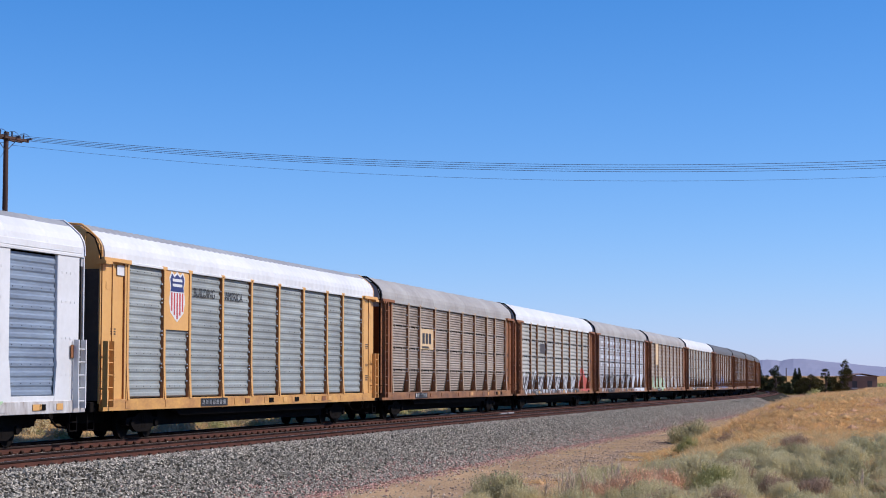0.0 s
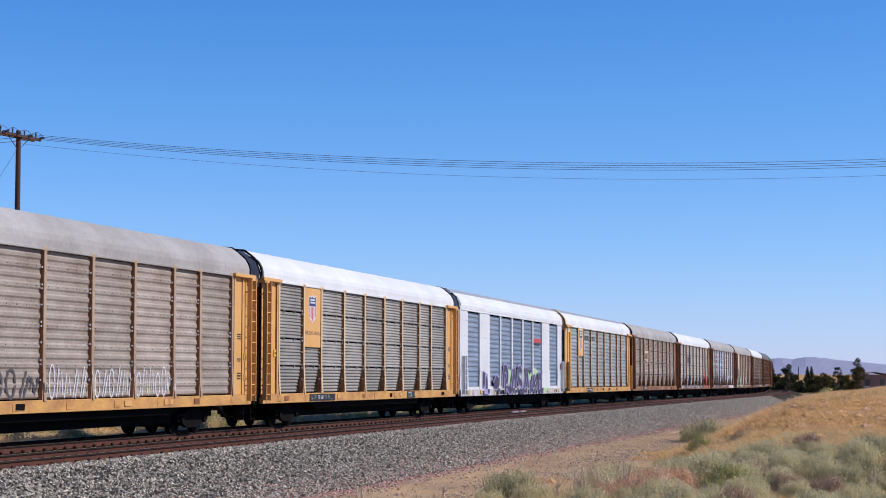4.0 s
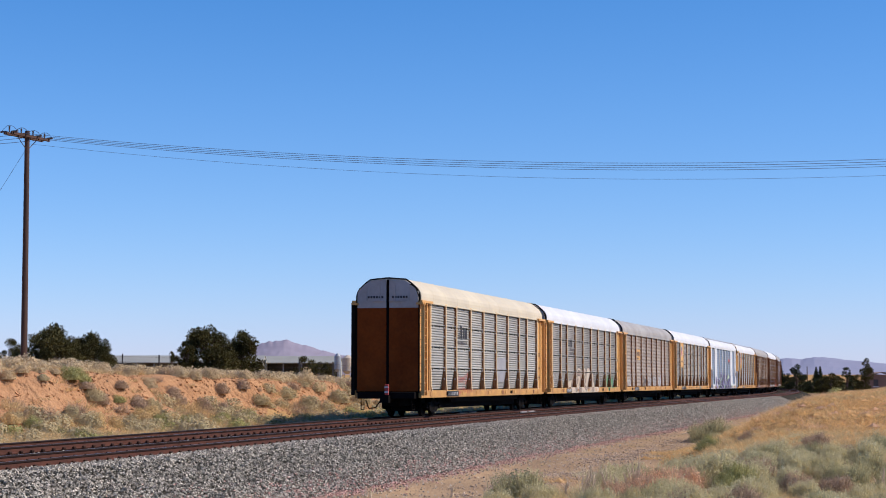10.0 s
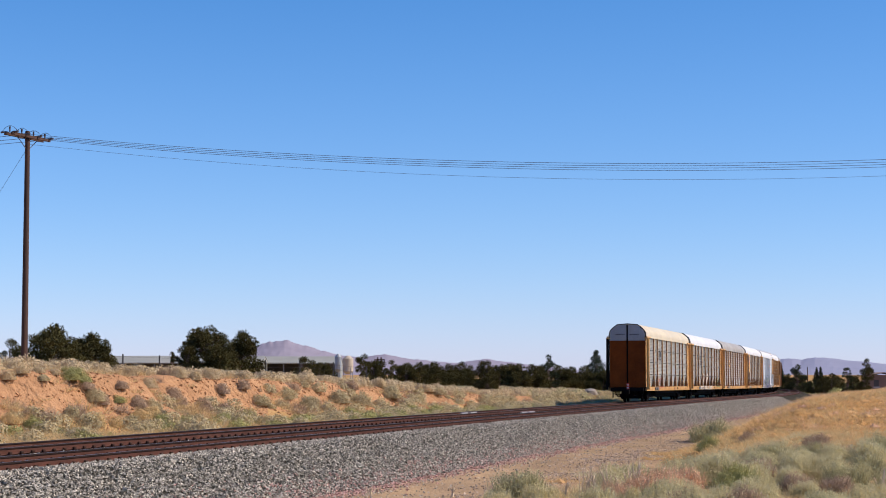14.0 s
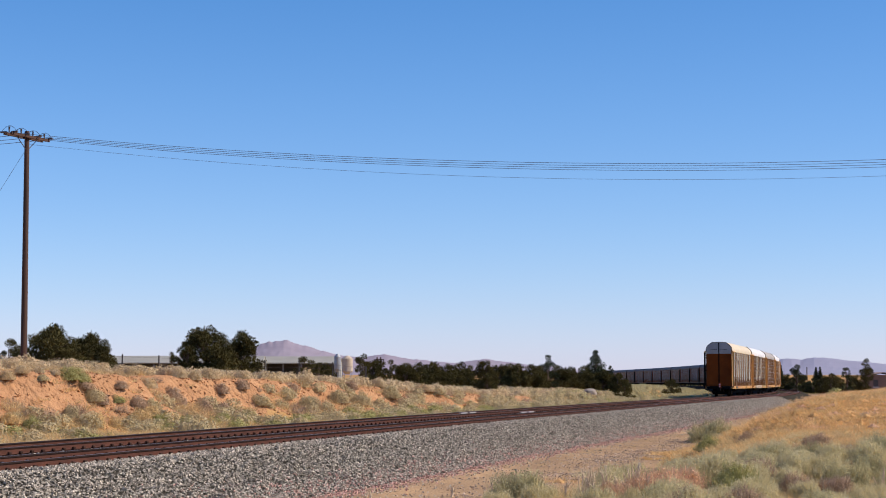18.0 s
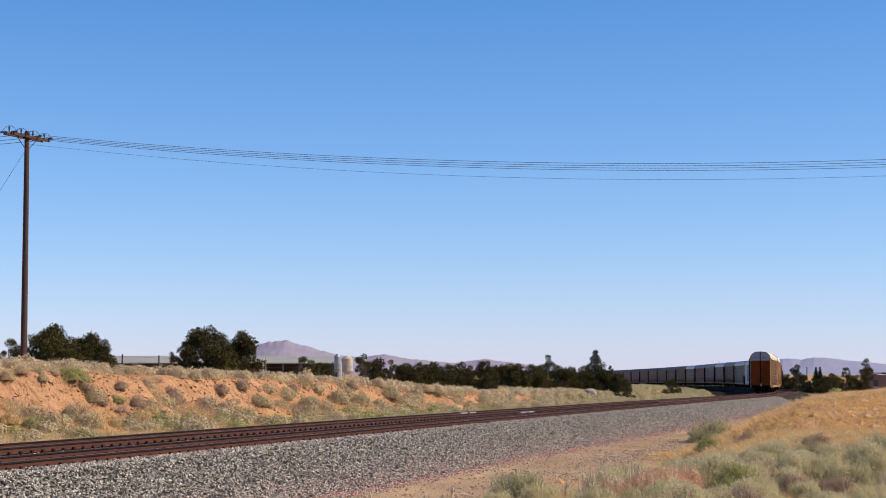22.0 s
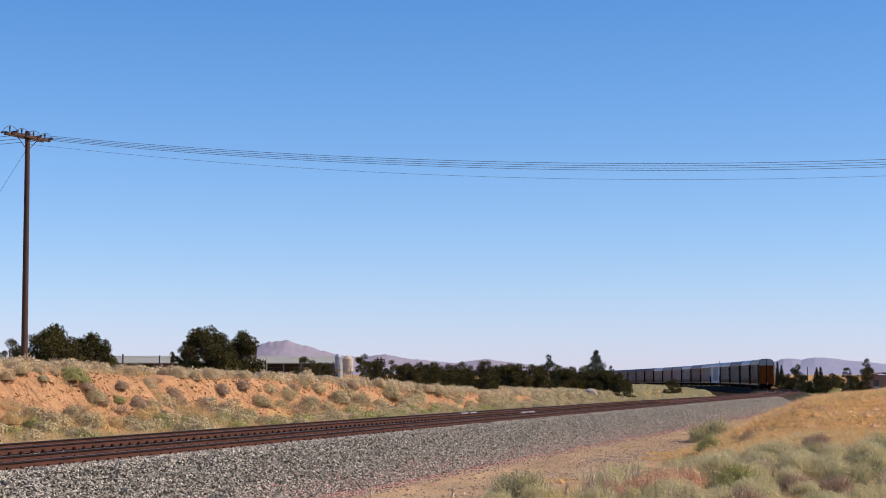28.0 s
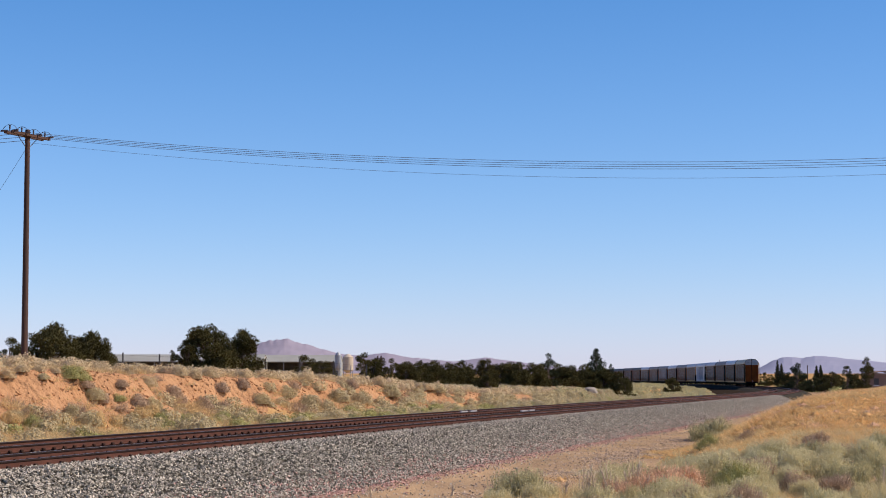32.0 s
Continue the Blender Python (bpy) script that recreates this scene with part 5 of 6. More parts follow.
def puff(n, radius, height, rng, size, thin=0.05, up=0.75, heart=1, core_size=0.72, skin=0, leaf=0.1):
    """A soft rounded bush: fine stems that fan upwards out of a small twiggy heart to an uneven dome."""
    bm = bmesh.new()
    bmesh.ops.create_icosphere(bm, subdivisions=heart, radius=core_size)
    shift = Vector(rng.uniform(-9, 9, 3))

    def swell(q):
        return 0.9 + 0.34 * noise.noise(q * 1.5 + shift) + 0.2 * noise.noise(q * 3.7 + shift) + 0.14 * noise.noise(q * 9.0 + shift)

    for v in bm.verts:
        v.co *= swell(v.co.normalized())
    core = np.array([[v.co for v in f.verts] for f in bm.faces]) * (radius, radius, height)
    bm.free()
    core = core[core.mean(1)[:, 2] > -0.05 * height]
    core[:, :, 2] = np.maximum(core[:, :, 2], 0.0)
    a, e = rng.uniform(0, 2 * np.pi, n), np.arccos(rng.uniform(-0.05, 1.0, n))
    d = np.stack([np.cos(a) * np.sin(e), np.sin(a) * np.sin(e), np.cos(e)], -1)
    big = np.array([swell(Vector(q)) for q in d])[:, None]
    grow = d * 0.6 + rng.normal(0, 0.22, (n, 3)) + (0, 0, up)
    grow /= np.linalg.norm(grow, axis=1)[:, None]
    tip = d * big * rng.uniform(0.72, 1.08, n)[:, None] * (radius, radius, height)
    tip[:, 2] = np.maximum(tip[:, 2], 0.05 * height)
    ln = size * rng.uniform(0.6, 1.4, n)[:, None]
    across = np.cross(grow, rng.normal(0, 1, (n, 3)))
    across /= np.linalg.norm(across, axis=1)[:, None]
    foot = tip - grow * ln
    foot[:, 2] = np.maximum(foot[:, 2], -0.02)
    w = across * ln * thin * rng.uniform(0.7, 1.4, n)[:, None]
    parts = [core, np.stack([foot - w, foot + w, tip], 1)]
    if skin:
        # small leaves that lie along the dome
        a, e = rng.uniform(0, 2 * np.pi, skin), np.arccos(rng.uniform(-0.05, 1.0, skin))
        d = np.stack([np.cos(a) * np.sin(e), np.sin(a) * np.sin(e), np.cos(e)], -1)
        big = np.array([swell(Vector(q)) for q in d])[:, None] * rng.uniform(0.78, 1.0, skin)[:, None]
        face = d + rng.normal(0, 0.4, (skin, 3))
        u = np.cross(face, rng.normal(0, 1, (skin, 3)))
        u /= np.linalg.norm(u, axis=1)[:, None]
        v = np.cross(face, u)
        v /= np.linalg.norm(v, axis=1)[:, None]
        c = d * big * (radius, radius, height)
        c[:, 2] = np.maximum(c[:, 2], 0.02)
        k = leaf * rng.uniform(0.6, 1.4, skin)[:, None]
        parts.append(np.stack([c - u * k * 0.6 - v * k * 0.4, c + u * k * 0.6 - v * k * 0.4, c + v * k * 0.9], 1))
    return np.concatenate(parts)


SAGES = [puff(2400, 0.7, 0.7, RNG, 0.22, 0.03, 0.8, 2, 0.62, 2200, 0.026) for _ in range(6)]
SMALL_SAGES = [puff(130, 0.72, 0.7, RNG, 0.24, 0.04, 0.7, 1, 0.55, 620, 0.066) for _ in range(9)]
TWIGGY = [puff(380, 0.66, 0.6, RNG, 0.3, 0.035, 0.5, 1, 0.45) for _ in range(6)]
FAR_SAGES = [puff(16, 0.66, 0.5, RNG, 0.3, 0.1, 0.7, 1, 0.6, 60, 0.13) for _ in range(6)]
TUFTS = [grass_tuft(130, 0.35, 0.42, RNG, 0.006, 0.9) for _ in range(6)]
SMALL_TUFTS = [grass_tuft(48, 0.42, 0.22, RNG, 0.011, 1.1) for _ in range(6)]
CLUMPS = [puff(60, 0.44, 0.32, RNG, 0.2, 0.07, 0.7, 1) for _ in range(6)]
BANK_TUFTS = [grass_tuft(60, 0.5, 0.4, RNG, 0.016, 0.9) for _ in range(6)]


def pebble(rng, size=0.035):
    """An uneven eight-sided stone as triangles."""
    ax = np.array([[1, 0, 0], [-1, 0, 0], [0, 1, 0], [0, -1, 0], [0, 0, 1], [0, 0, -1]], float) * rng.uniform(0.6, 1.3, (6, 1)) * size
    ax += rng.normal(0, size * 0.28, (6, 3))
    return ax[[[0, 2, 4], [2, 1, 4], [1, 3, 4], [3, 0, 4], [2, 0, 5], [1, 2, 5], [3, 1, 5], [0, 3, 5]]]


PEBBLES = [pebble(RNG, 0.03) for _ in range(14)]


def plant_cover():
    rng = np.random.default_rng(8)
    # the far bank: a hedge of sage along the plateau and at the foot, few on the bare clay
    x, y, s, side = places(8800, -36, 170, 4.6, 34, rng)
    clump = vnoise(x / 3.2, y / 3.2, 21)
    edge = bank_edge(s, side)
    bare = np.where(s < 30, 0.1, np.where(s < 60, 0.3, 0.8))
    share = np.interp(edge, [4.6, 6.5, 9.5, 11.0, 12.4, 14.0, 14.4, 17, 22, 34], [0.3, 0.42, 0.5, 0.55, 0.45, 0.5, 0.85, 0.75, 0.5, 0.3])
    rim = vnoise(x / 2.1, y / 2.1, 37) * 0.5
    share = np.where((edge + rim > 12.2) & (edge + rim < 14.2), bare, share)
    share = np.where(s > 60, np.maximum(share, 0.7), share)
    keep = rng.uniform(0, 1, len(x)) < share * (0.75 + 0.8 * clump)
    x, y, side, s, edge = x[keep], y[keep], side[keep], s[keep], edge[keep]
    kind = rng.uniform(0, 1, len(x)) + vnoise(x / 6, y / 6, 22) * 0.3 + np.where((edge > 10.5) & (edge < 14), 0.25, -0.1) - np.where(s > 45, 0.25, 0.0)
    green = (edge < 10.5) & (rng.uniform(0, 1, len(x)) < 0.35)
    dead = (kind > 0.78) & ~green
    live = ~green & ~dead
    high = live & (edge > 13.6)
    stuff("sagebrush_on_plateau", scatter(SMALL_SAGES, x[high], y[high], rng, 0.4, 1.2, 0.08), SAGE_STRAW, "pale straw-tinged sagebrush along the plateau", "sagebrush")
    live &= edge <= 13.6
    stuff("sagebrush_on_bank", scatter(SMALL_SAGES, x[live], y[live], rng, 0.35, 1.25, 0.08), SAGE_BANK, "grey-green sagebrush scattered over the clay bank", "sagebrush")
    stuff("dead_brush_on_bank", scatter(TWIGGY, x[dead], y[dead], rng, 0.4, 1.2, 0.08), BRUSH_DEAD, "mauve-brown dead brush scattered over the clay bank", "brush")
    stuff("green_brush_on_bank", scatter(SMALL_SAGES, x[green], y[green], rng, 0.4, 1.1, 0.08), SAGE_GREEN, "soft green brush at the foot of the bank", "brush")
    x, y, s, side = places(15000, -32, 150, 4.3, 15.5, rng)
    keep = rng.uniform(0, 1, len(x)) < (0.6 + 0.7 * vnoise(x / 3, y / 3, 29)) * np.interp(bank_edge(s, side), [4, 10.0, 12, 13.5, 15.5], [1, 1, 0.45, 0.1, 0.6]) * np.interp(s, [30, 70], [1, 0.3])
    x, y = x[keep], y[keep]
    tone = vnoise(x / 2.2, y / 2.2, 33) + rng.normal(0, 0.25, len(x))
    stuff("golden_grass_by_line", scatter(BANK_TUFTS, x[tone > 0.8], y[tone > 0.8], rng, 0.6, 1.1), GRASS_GOLD, "golden grass between the line and the bank", "grass")
    keep = tone <= 0.8
    stuff("straw_grass_by_line", scatter(BANK_TUFTS, x[keep], y[keep], rng, 0.5, 1.0), GRASS_PALE, "pale straw grass between the line and the bank", "grass")
    # clods and stones on the clay
    x, y, s, side = places(9000, -30, 90, 8.6, 14.5, rng)
    stuff("clay_clods", scatter(PEBBLES, x, y, rng, 0.8, 4.2), CLOD, "orange clods and stones on the clay bank", "stones")
    # the flat inside the bend
    x, y, s, side = places(6500, 130, 430, 4.6, 80, rng)
    keep = side > 5.0 + 1.5 * ease(s, 170, 215) + 5.5 * ease(s, 215, 245)
    x, y = x[keep], y[keep]
    stuff("sagebrush_inside_bend", scatter(FAR_SAGES, x, y, rng, 0.8, 1.6), SAGE, "pale sagebrush on the flat inside the bend", "sagebrush")
    x, y, s, side = places(2500, 130, 430, 4.6, 80, rng)
    keep = side > 5.0 + 1.0 * ease(s, 170, 215) + 5.5 * ease(s, 215, 245)
    x, y = x[keep], y[keep]
    stuff("straw_inside_bend", scatter(FAR_SAGES, x, y, rng, 0.5, 1.0), GRASS_PALE, "pale straw grass on the flat inside the bend", "grass")
    # brush on the plain outside the bend
    x, y, s, side = places(2600, 280, 900, -220, -12, rng)
    stuff("brush_outside_bend", scatter(FAR_SAGES, x, y, rng, 1.2, 3.0), SAGE_GREEN, "dull green brush on the plain outside the bend", "brush")
    # the mound of dry grass on this side
    x, y, s, side = places(46000, -14, 120, -42, -11.0, rng)
    dense = ease(-side + vnoise(x / 3, y / 3, 23) * 2.0, 13.4, 15.4) * ease(s + vnoise(x / 4, y / 4, 24) * 2.5, -9, -5)
    keep = rng.uniform(0, 1, len(x)) < dense
    x, y = x[keep], y[keep]
    tone = vnoise(x / 2.5, y / 2.5, 25) + rng.normal(0, 0.35, len(x))
    for name, mask, mat, label in (("golden_grass", (tone > -0.55) & (tone < 0.35), GRASS_GOLD, "golden dry grass over the mound"), ("straw_grass", tone >= 0.35, GRASS_PALE, "pale straw grass over the mound"), ("russet_grass", tone <= -0.55, GRASS_RUST, "russet dry grass over the mound")):
        stuff(name, scatter(SMALL_TUFTS, x[mask], y[mask], rng, 0.5, 1.1), mat, label, "grass")
    keep = rng.uniform(0, 1, len(x)) < 0.22
    for name, mask, mat, label in (("golden_clumps", keep & (tone > -0.4), GRASS_GOLD, "golden clumps of dry grass over the mound"), ("russet_clumps", keep & (tone <= -0.4), GRASS_RUST, "russet clumps of dry grass over the mound")):
        stuff(name, scatter(CLUMPS, x[mask], y[mask], rng, 0.4, 1.0, 0.06), mat, label, "grass")
    # the weedy strip in front of it
    x, y, s, side = places(9000, -48, -3, -36, -11.0, rng)
    dense = ease(-side + vnoise(x / 2, y / 2, 26) * 1.5, 12.8, 15.6)
    keep = rng.uniform(0, 1, len(x)) < dense * 0.85
    x, y = x[keep], y[keep]
    tone = vnoise(x / 2.0, y / 2.0, 27) + rng.normal(0, 0.3, len(x))
    stuff("foreground_straw", scatter(TUFTS, x[tone > 0.7], y[tone > 0.7], rng, 0.4, 0.9), GRASS_PALE, "pale straw grass among the sagebrush", "grass")
    stuff("foreground_russet_grass", scatter(TUFTS, x[tone < -0.6], y[tone < -0.6], rng, 0.4, 0.9), GRASS_RUST, "russet grass among the sagebrush", "grass")
    mid = (tone >= -0.6) & (tone <= 0.7)
    stuff("foreground_green_weeds", scatter(TUFTS, x[mid], y[mid], rng, 0.3, 0.7), SAGE_PALE, "grey-green weeds among the sagebrush", "weeds")
    # thin dry weeds on the dirt track
    x, y, s, side = places(2600, -30, 70, -14.5, -8.4, rng)
    keep = rng.uniform(0, 1, len(x)) < ease(-side + vnoise(x / 1.5, y / 1.5, 41) * 2.5, 9.5, 14.5) * 0.6
    stuff("track_side_weeds", scatter(SMALL_TUFTS, x[keep], y[keep], rng, 0.2, 0.55), GRASS_PALE, "thin straw weeds on the dirt track", "weeds")
    # single bushes of sage that can be told apart
    x, y, s, side = places(1000, -48, -4, -36, -13.0, rng)
    dense = ease(-side + vnoise(x / 2, y / 2, 28) * 1.5, 14.8, 17.4) * (1 - ease(s, -9.5, -6))
    keep = rng.uniform(0, 1, len(x)) < dense * 0.8
    for i, (px, py) in enumerate(zip(x[keep], y[keep])):
        bush(px, py, rng.uniform(0.5, 1.1), rng.uniform(0, 6.28), i)


def bush(px, py, size, turn, i):
    key = ("sage", i % 6, i % 4)
    mat, label = ((SAGE, "bushy grey-green sagebrush in the weedy strip"), (SAGE_PALE, "pale silvery sagebrush in the weedy strip"), (SAGE_PALE, "pale silvery sagebrush in the weedy strip"), (BRUSH_DEAD, "dry brown brush in the weedy strip") if i % 3 == 0 else (SAGE_GREEN, "green brush in the weedy strip") if i % 5 == 0 else (SAGE_PALE, "pale silvery sagebrush in the weedy strip"))[i % 4]
    key = (*key, mat.name)
    if key not in MADE:
        v = SAGES[i % 6].reshape(-1, 3)
        MADE[key] = mesh_np("sagebrush", v, np.arange(len(v)).reshape(-1, 3), [mat])
    ob = tagged(new("sagebrush", MADE[key]), label, "bush", "sagebrush of the foreground")
    ob.matrix_basis = Matrix.Translation((px, py, float(ground_z(px, py)[0]) - 0.03)) @ Matrix.Rotation(turn, 4, "Z") @ Matrix.Scale(size, 4)


plant_cover()


def tree(name, label, px, far, wide, tall, seed, mat, cone=False, lobes=9, density=1.0, fat=0.24):
    """A tapered trunk with limbs and a crown of many small leaf clumps; px is the bearing, wide and tall in metres."""
    rng = np.random.default_rng(seed)
    root = tagged(new(name), label, "tree")
    root.location = at(px, far)
    bm = bmesh.new()
    r = 0.028 * tall + 0.03
    rod(bm, (0, 0, -0.3), (0.02 * tall, 0, tall * 0.45), r, r * 0.6, 8)
    rod(bm, (0.02 * tall, 0, tall * 0.45), (0, 0.02 * tall, tall * (0.95 if cone else 0.75)), r * 0.6, r * 0.15, 7)
    clumps = []
    if cone:
        for i in range(lobes * 2):
            u = (i + 0.5) / (lobes * 2)
            a = i * 2.4 + rng.uniform(-0.4, 0.4)
            out = wide / 2 * (1 - u) ** 0.8 * rng.uniform(0.55, 1.0)
            clumps.append((np.array([math.cos(a) * out, math.sin(a) * out, tall * (0.1 + 0.88 * u)]), max(0.12, wide * fat * (1 - u * 0.75))))
        clumps.append((np.array([0, 0, tall * 0.97]), wide * 0.07))
    else:
        for i in range(int(lobes * 2.6)):
            a = i * 2.4 + rng.uniform(-0.6, 0.6)
            u = rng.uniform(0.0, 1.0)
            out = wide / 2 * (1 - max(0.0, u - 0.35) ** 1.6) * rng.uniform(0.3, 0.92)
            clumps.append((np.array([math.cos(a) * out, math.sin(a) * out, tall * (0.1 + 0.78 * u * rng.uniform(0.75, 1.05))]), min(wide, tall * 1.3) * rng.uniform(0.05, 0.15)))
        clumps.append((np.array([wide * 0.05, 0, tall * 0.86]), wide * 0.12))
        for i in range(7):
            a = i * 0.9 + rng.uniform(-0.3, 0.3)
            clumps.append((np.array([math.cos(a) * wide * 0.34, math.sin(a) * wide * 0.34, tall * rng.uniform(0.1, 0.24)]), min(wide, tall * 1.3) * rng.uniform(0.09, 0.14)))
    tris = []
    for c, q in clumps:
        rod(bm, (0, 0, max(0.1, c[2] * 0.55)), tuple(c), r * 0.3, r * 0.08, 5)
        n = int(430 * density)
        d = rng.normal(0, 1, (n, 3))
        d /= np.linalg.norm(d, axis=1)[:, None]
        p = c + d * q * rng.uniform(0.35, 1.15, n)[:, None] * (1, 1, 0.85)
        g = d + rng.normal(0, 0.5, (n, 3)) + (0, 0, 0.4)
        g /= np.linalg.norm(g, axis=1)[:, None]
        w = np.cross(g, rng.normal(0, 1, (n, 3)))
        w /= np.linalg.norm(w, axis=1)[:, None]
        ln = q * rng.uniform(0.14, 0.34, n)[:, None]
        tris.append(np.stack([p - w * ln * 0.35, p + w * ln * 0.35, p + g * ln], 1))
    part("trunk", bm, BARK, root, "grey-brown trunk and limbs")
    v = np.concatenate(tris).reshape(-1, 3)
    v[:, 2] = np.maximum(v[:, 2], 0.02)
    hang("crown", mesh_np("crown", v, np.arange(len(v)).reshape(-1, 3), [mat]), root)
    return root


def bearing(p):
    return (p - 784) / 3276.4


def px_tree(p, top, foot, wide, far, seed, mat=JUNIPER, name="juniper_tree", label="dark green juniper tree behind the bank", cone=False, lobes=9, density=1.0, fat=0.24):
    k = far / 3276.4
    x = bearing(p)
    g = float(ground_z(x * far, far)[0])
    tall = EYE_Z + (660 - top) * k - g
    tree(name, label, x, far, wide * k, max(tall, 0.8) * (1.0 if cone else 1.12), seed, mat, cone, lobes, density, fat)


px_tree(16, 605, 640, 76, 190, 1, lobes=12, label="grey-green tree far behind the pole")
px_tree(90, 588, 640, 148, 118, 2, lobes=30)
px_tree(156, 600, 642, 122, 122, 3, lobes=24)
px_tree(366, 587, 660, 112, 135, 4, lobes=20)
px_tree(424, 593, 660, 96, 138, 5, lobes=20)
px_tree(332, 608, 652, 62, 134, 6, lobes=13)
px_tree(303, 623, 632, 22, 380, 7, label="small dark tree beside the long building")
px_tree(532, 636, 664, 52, 190, 8)
px_tree(565, 644, 664, 40, 195, 9)
px_tree(642, 630, 672, 50, 210, 10)
px_tree(690, 640, 674, 42, 215, 11)
px_tree(738, 647, 682, 66, 225, 12, lobes=11)
px_tree(790, 649, 684, 60, 230, 13, lobes=11)
px_tree(830, 650, 684, 44, 235, 14)
for _p, _t, _w, _f in ((548, 646, 50, 200), (575, 650, 44, 205), (660, 646, 46, 215), (716, 650, 46, 222), (764, 650, 60, 228), (812, 652, 60, 233), (884, 656, 60, 236), (900, 652, 50, 240), (936, 656, 60, 233), (982, 656, 60, 244), (1030, 658, 60, 248), (1066, 664, 50, 246), (1092, 668, 40, 240)):
    px_tree(_p, _t - 3, 690, _w * 1.3, _f, _p, label="dark juniper in a dense row behind the bank", lobes=14, density=1.2)
px_tree(860, 642, 690, 50, 188, 15, lobes=16)
px_tree(862, 664, 700, 44, 180, 16)
px_tree(915, 650, 692, 66, 230, 17, lobes=12)
px_tree(950, 652, 692, 50, 235, 18)
px_tree(968, 631, 692, 44, 240, 19, PINE, "pine_tree", "dark pine among the junipers", False, 12)
px_tree(1008, 654, 694, 60, 245, 20, lobes=11)
px_tree(1054, 621, 694, 56, 250, 21, PINE, "fir_tree", "tall dark pointed conifer in the tree line", True, 11)
px_tree(1080, 648, 694, 34, 248, 22, PINE, "fir_tree", "small dark conifer in the tree line", True, 8)
px_tree(1104, 674, 696, 46, 225, 23, label="low dark juniper at the end of the tree line")
px_tree(1188, 674, 692, 40, 300, 24, label="low dark juniper on the flat inside the bend")
px_tree(1408, 648, 694, 42, 420, 25, PINE, "broadleaf_tree", "dark round tree beyond the bend", False, 12)
px_tree(1392, 664, 692, 30, 430, 26, PINE, "broadleaf_tree", "small dark tree beyond the bend")
px_tree(1468, 664, 690, 44, 400, 27, JUNIPER, "broadleaf_tree", "low olive tree behind the grassy mound")
px_tree(1497, 652, 690, 26, 380, 28, PINE, "broadleaf_tree", "dark upright tree behind the grassy mound")
px_tree(1530, 637, 690, 40, 330, 29, JUNIPER, "broadleaf_tree", "spreading olive tree beside the brown house", False, 10)
for _p, _t, _s in ((1443, 650, 31), (1450, 649, 32), (1374, 640, 33), (1381, 646, 34)):
    px_tree(_p, _t, 690, 9, 520, _s, PINE, "cypress_tree", "slim dark cypress beyond the bend", True, 10, 1.4, 0.55)
for _p, _t, _w, _f in ((1388, 670, 34, 440), (1402, 660, 36, 425), (1422, 668, 34, 430), (1437, 672, 34, 425), (1456, 668, 36, 410), (1478, 668, 36, 405), (1508, 668, 36, 395), (1350, 664, 26, 560), (1362, 668, 22, 570), (1545, 662, 30, 390)):
    px_tree(_p, _t, 690, _w, _f, _p, PINE if _p % 2 else JUNIPER, "broadleaf_tree", "low dark tree in the row beyond the bend", False, 11)


# ---- distance ----
def ridge(name, label, far, points, depth, mat, seed):
    """A range of hills: its skyline runs through (bearing, height) points at that distance."""
    b = np.linspace(points[0][0], points[-1][0], 420)
    top = np.interp(b, [p[0] for p in points], [p[1] for p in points])
    rows = 24
    u = np.linspace(0, 1, rows)
    x, y, z = [], [], []
    for k in u:
        d = far - depth * (1 - k)
        rough = (0.5 - np.abs(vnoise(b * 70 + seed + k * 1.5, b * 0 + k * 2, seed))) * 0.7 + (0.5 - np.abs(vnoise(b * 210 - k * 2, b * 0 + k * 6, seed + 1))) * 0.4
        z.append(-8 + (top + 8) * k ** 0.8 * (1 + rough * (1 - k) * 0.2) + (vnoise(b * 500, b * 0, seed + 2) * 0.025 + vnoise(b * 170, b * 0, seed + 4) * 0.035) * top * k ** 8)
        x.append(b * d)
        y.append(b * 0 + d)
    v = np.stack([np.array(x), np.array(y), np.array(z)], -1).reshape(-1, 3)
    n = len(b)
    i, j = np.meshgrid(np.arange(rows - 1), np.arange(n - 1), indexing="ij")
    f = np.stack([i * n + j, i * n + j + 1, (i + 1) * n + j + 1, (i + 1) * n + j], -1).reshape(-1, 4)
    tagged(new(name, mesh_np(name, v, f, [mat], smooth=True)), label, "mountain", kind="structure")


K = 4500 / 3276.4


def skyline(*pts):
    return [(bearing(p), EYE_Z + (660 - y) * K) for p, y in pts]


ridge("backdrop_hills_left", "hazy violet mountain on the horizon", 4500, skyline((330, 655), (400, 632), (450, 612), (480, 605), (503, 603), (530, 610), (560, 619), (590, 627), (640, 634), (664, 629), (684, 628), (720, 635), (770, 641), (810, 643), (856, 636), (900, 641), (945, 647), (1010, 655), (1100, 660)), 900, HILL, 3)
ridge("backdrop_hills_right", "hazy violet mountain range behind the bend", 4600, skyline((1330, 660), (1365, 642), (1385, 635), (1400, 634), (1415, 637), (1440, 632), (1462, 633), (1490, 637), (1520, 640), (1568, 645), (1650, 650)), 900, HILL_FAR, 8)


# ---- ballast stones ----
BED = np.array([(4.4, -1.15), (2.6, -0.24), (1.4, -0.2), (-1.4, -0.2), (-2.0, -0.27), (SECOND + 1.4, -0.2), (SECOND - 1.4, -0.2), (SECOND - 1.75, -0.22), (SECOND - 2.4, -0.5), (SECOND - 4.4, -1.36)])[::-1]


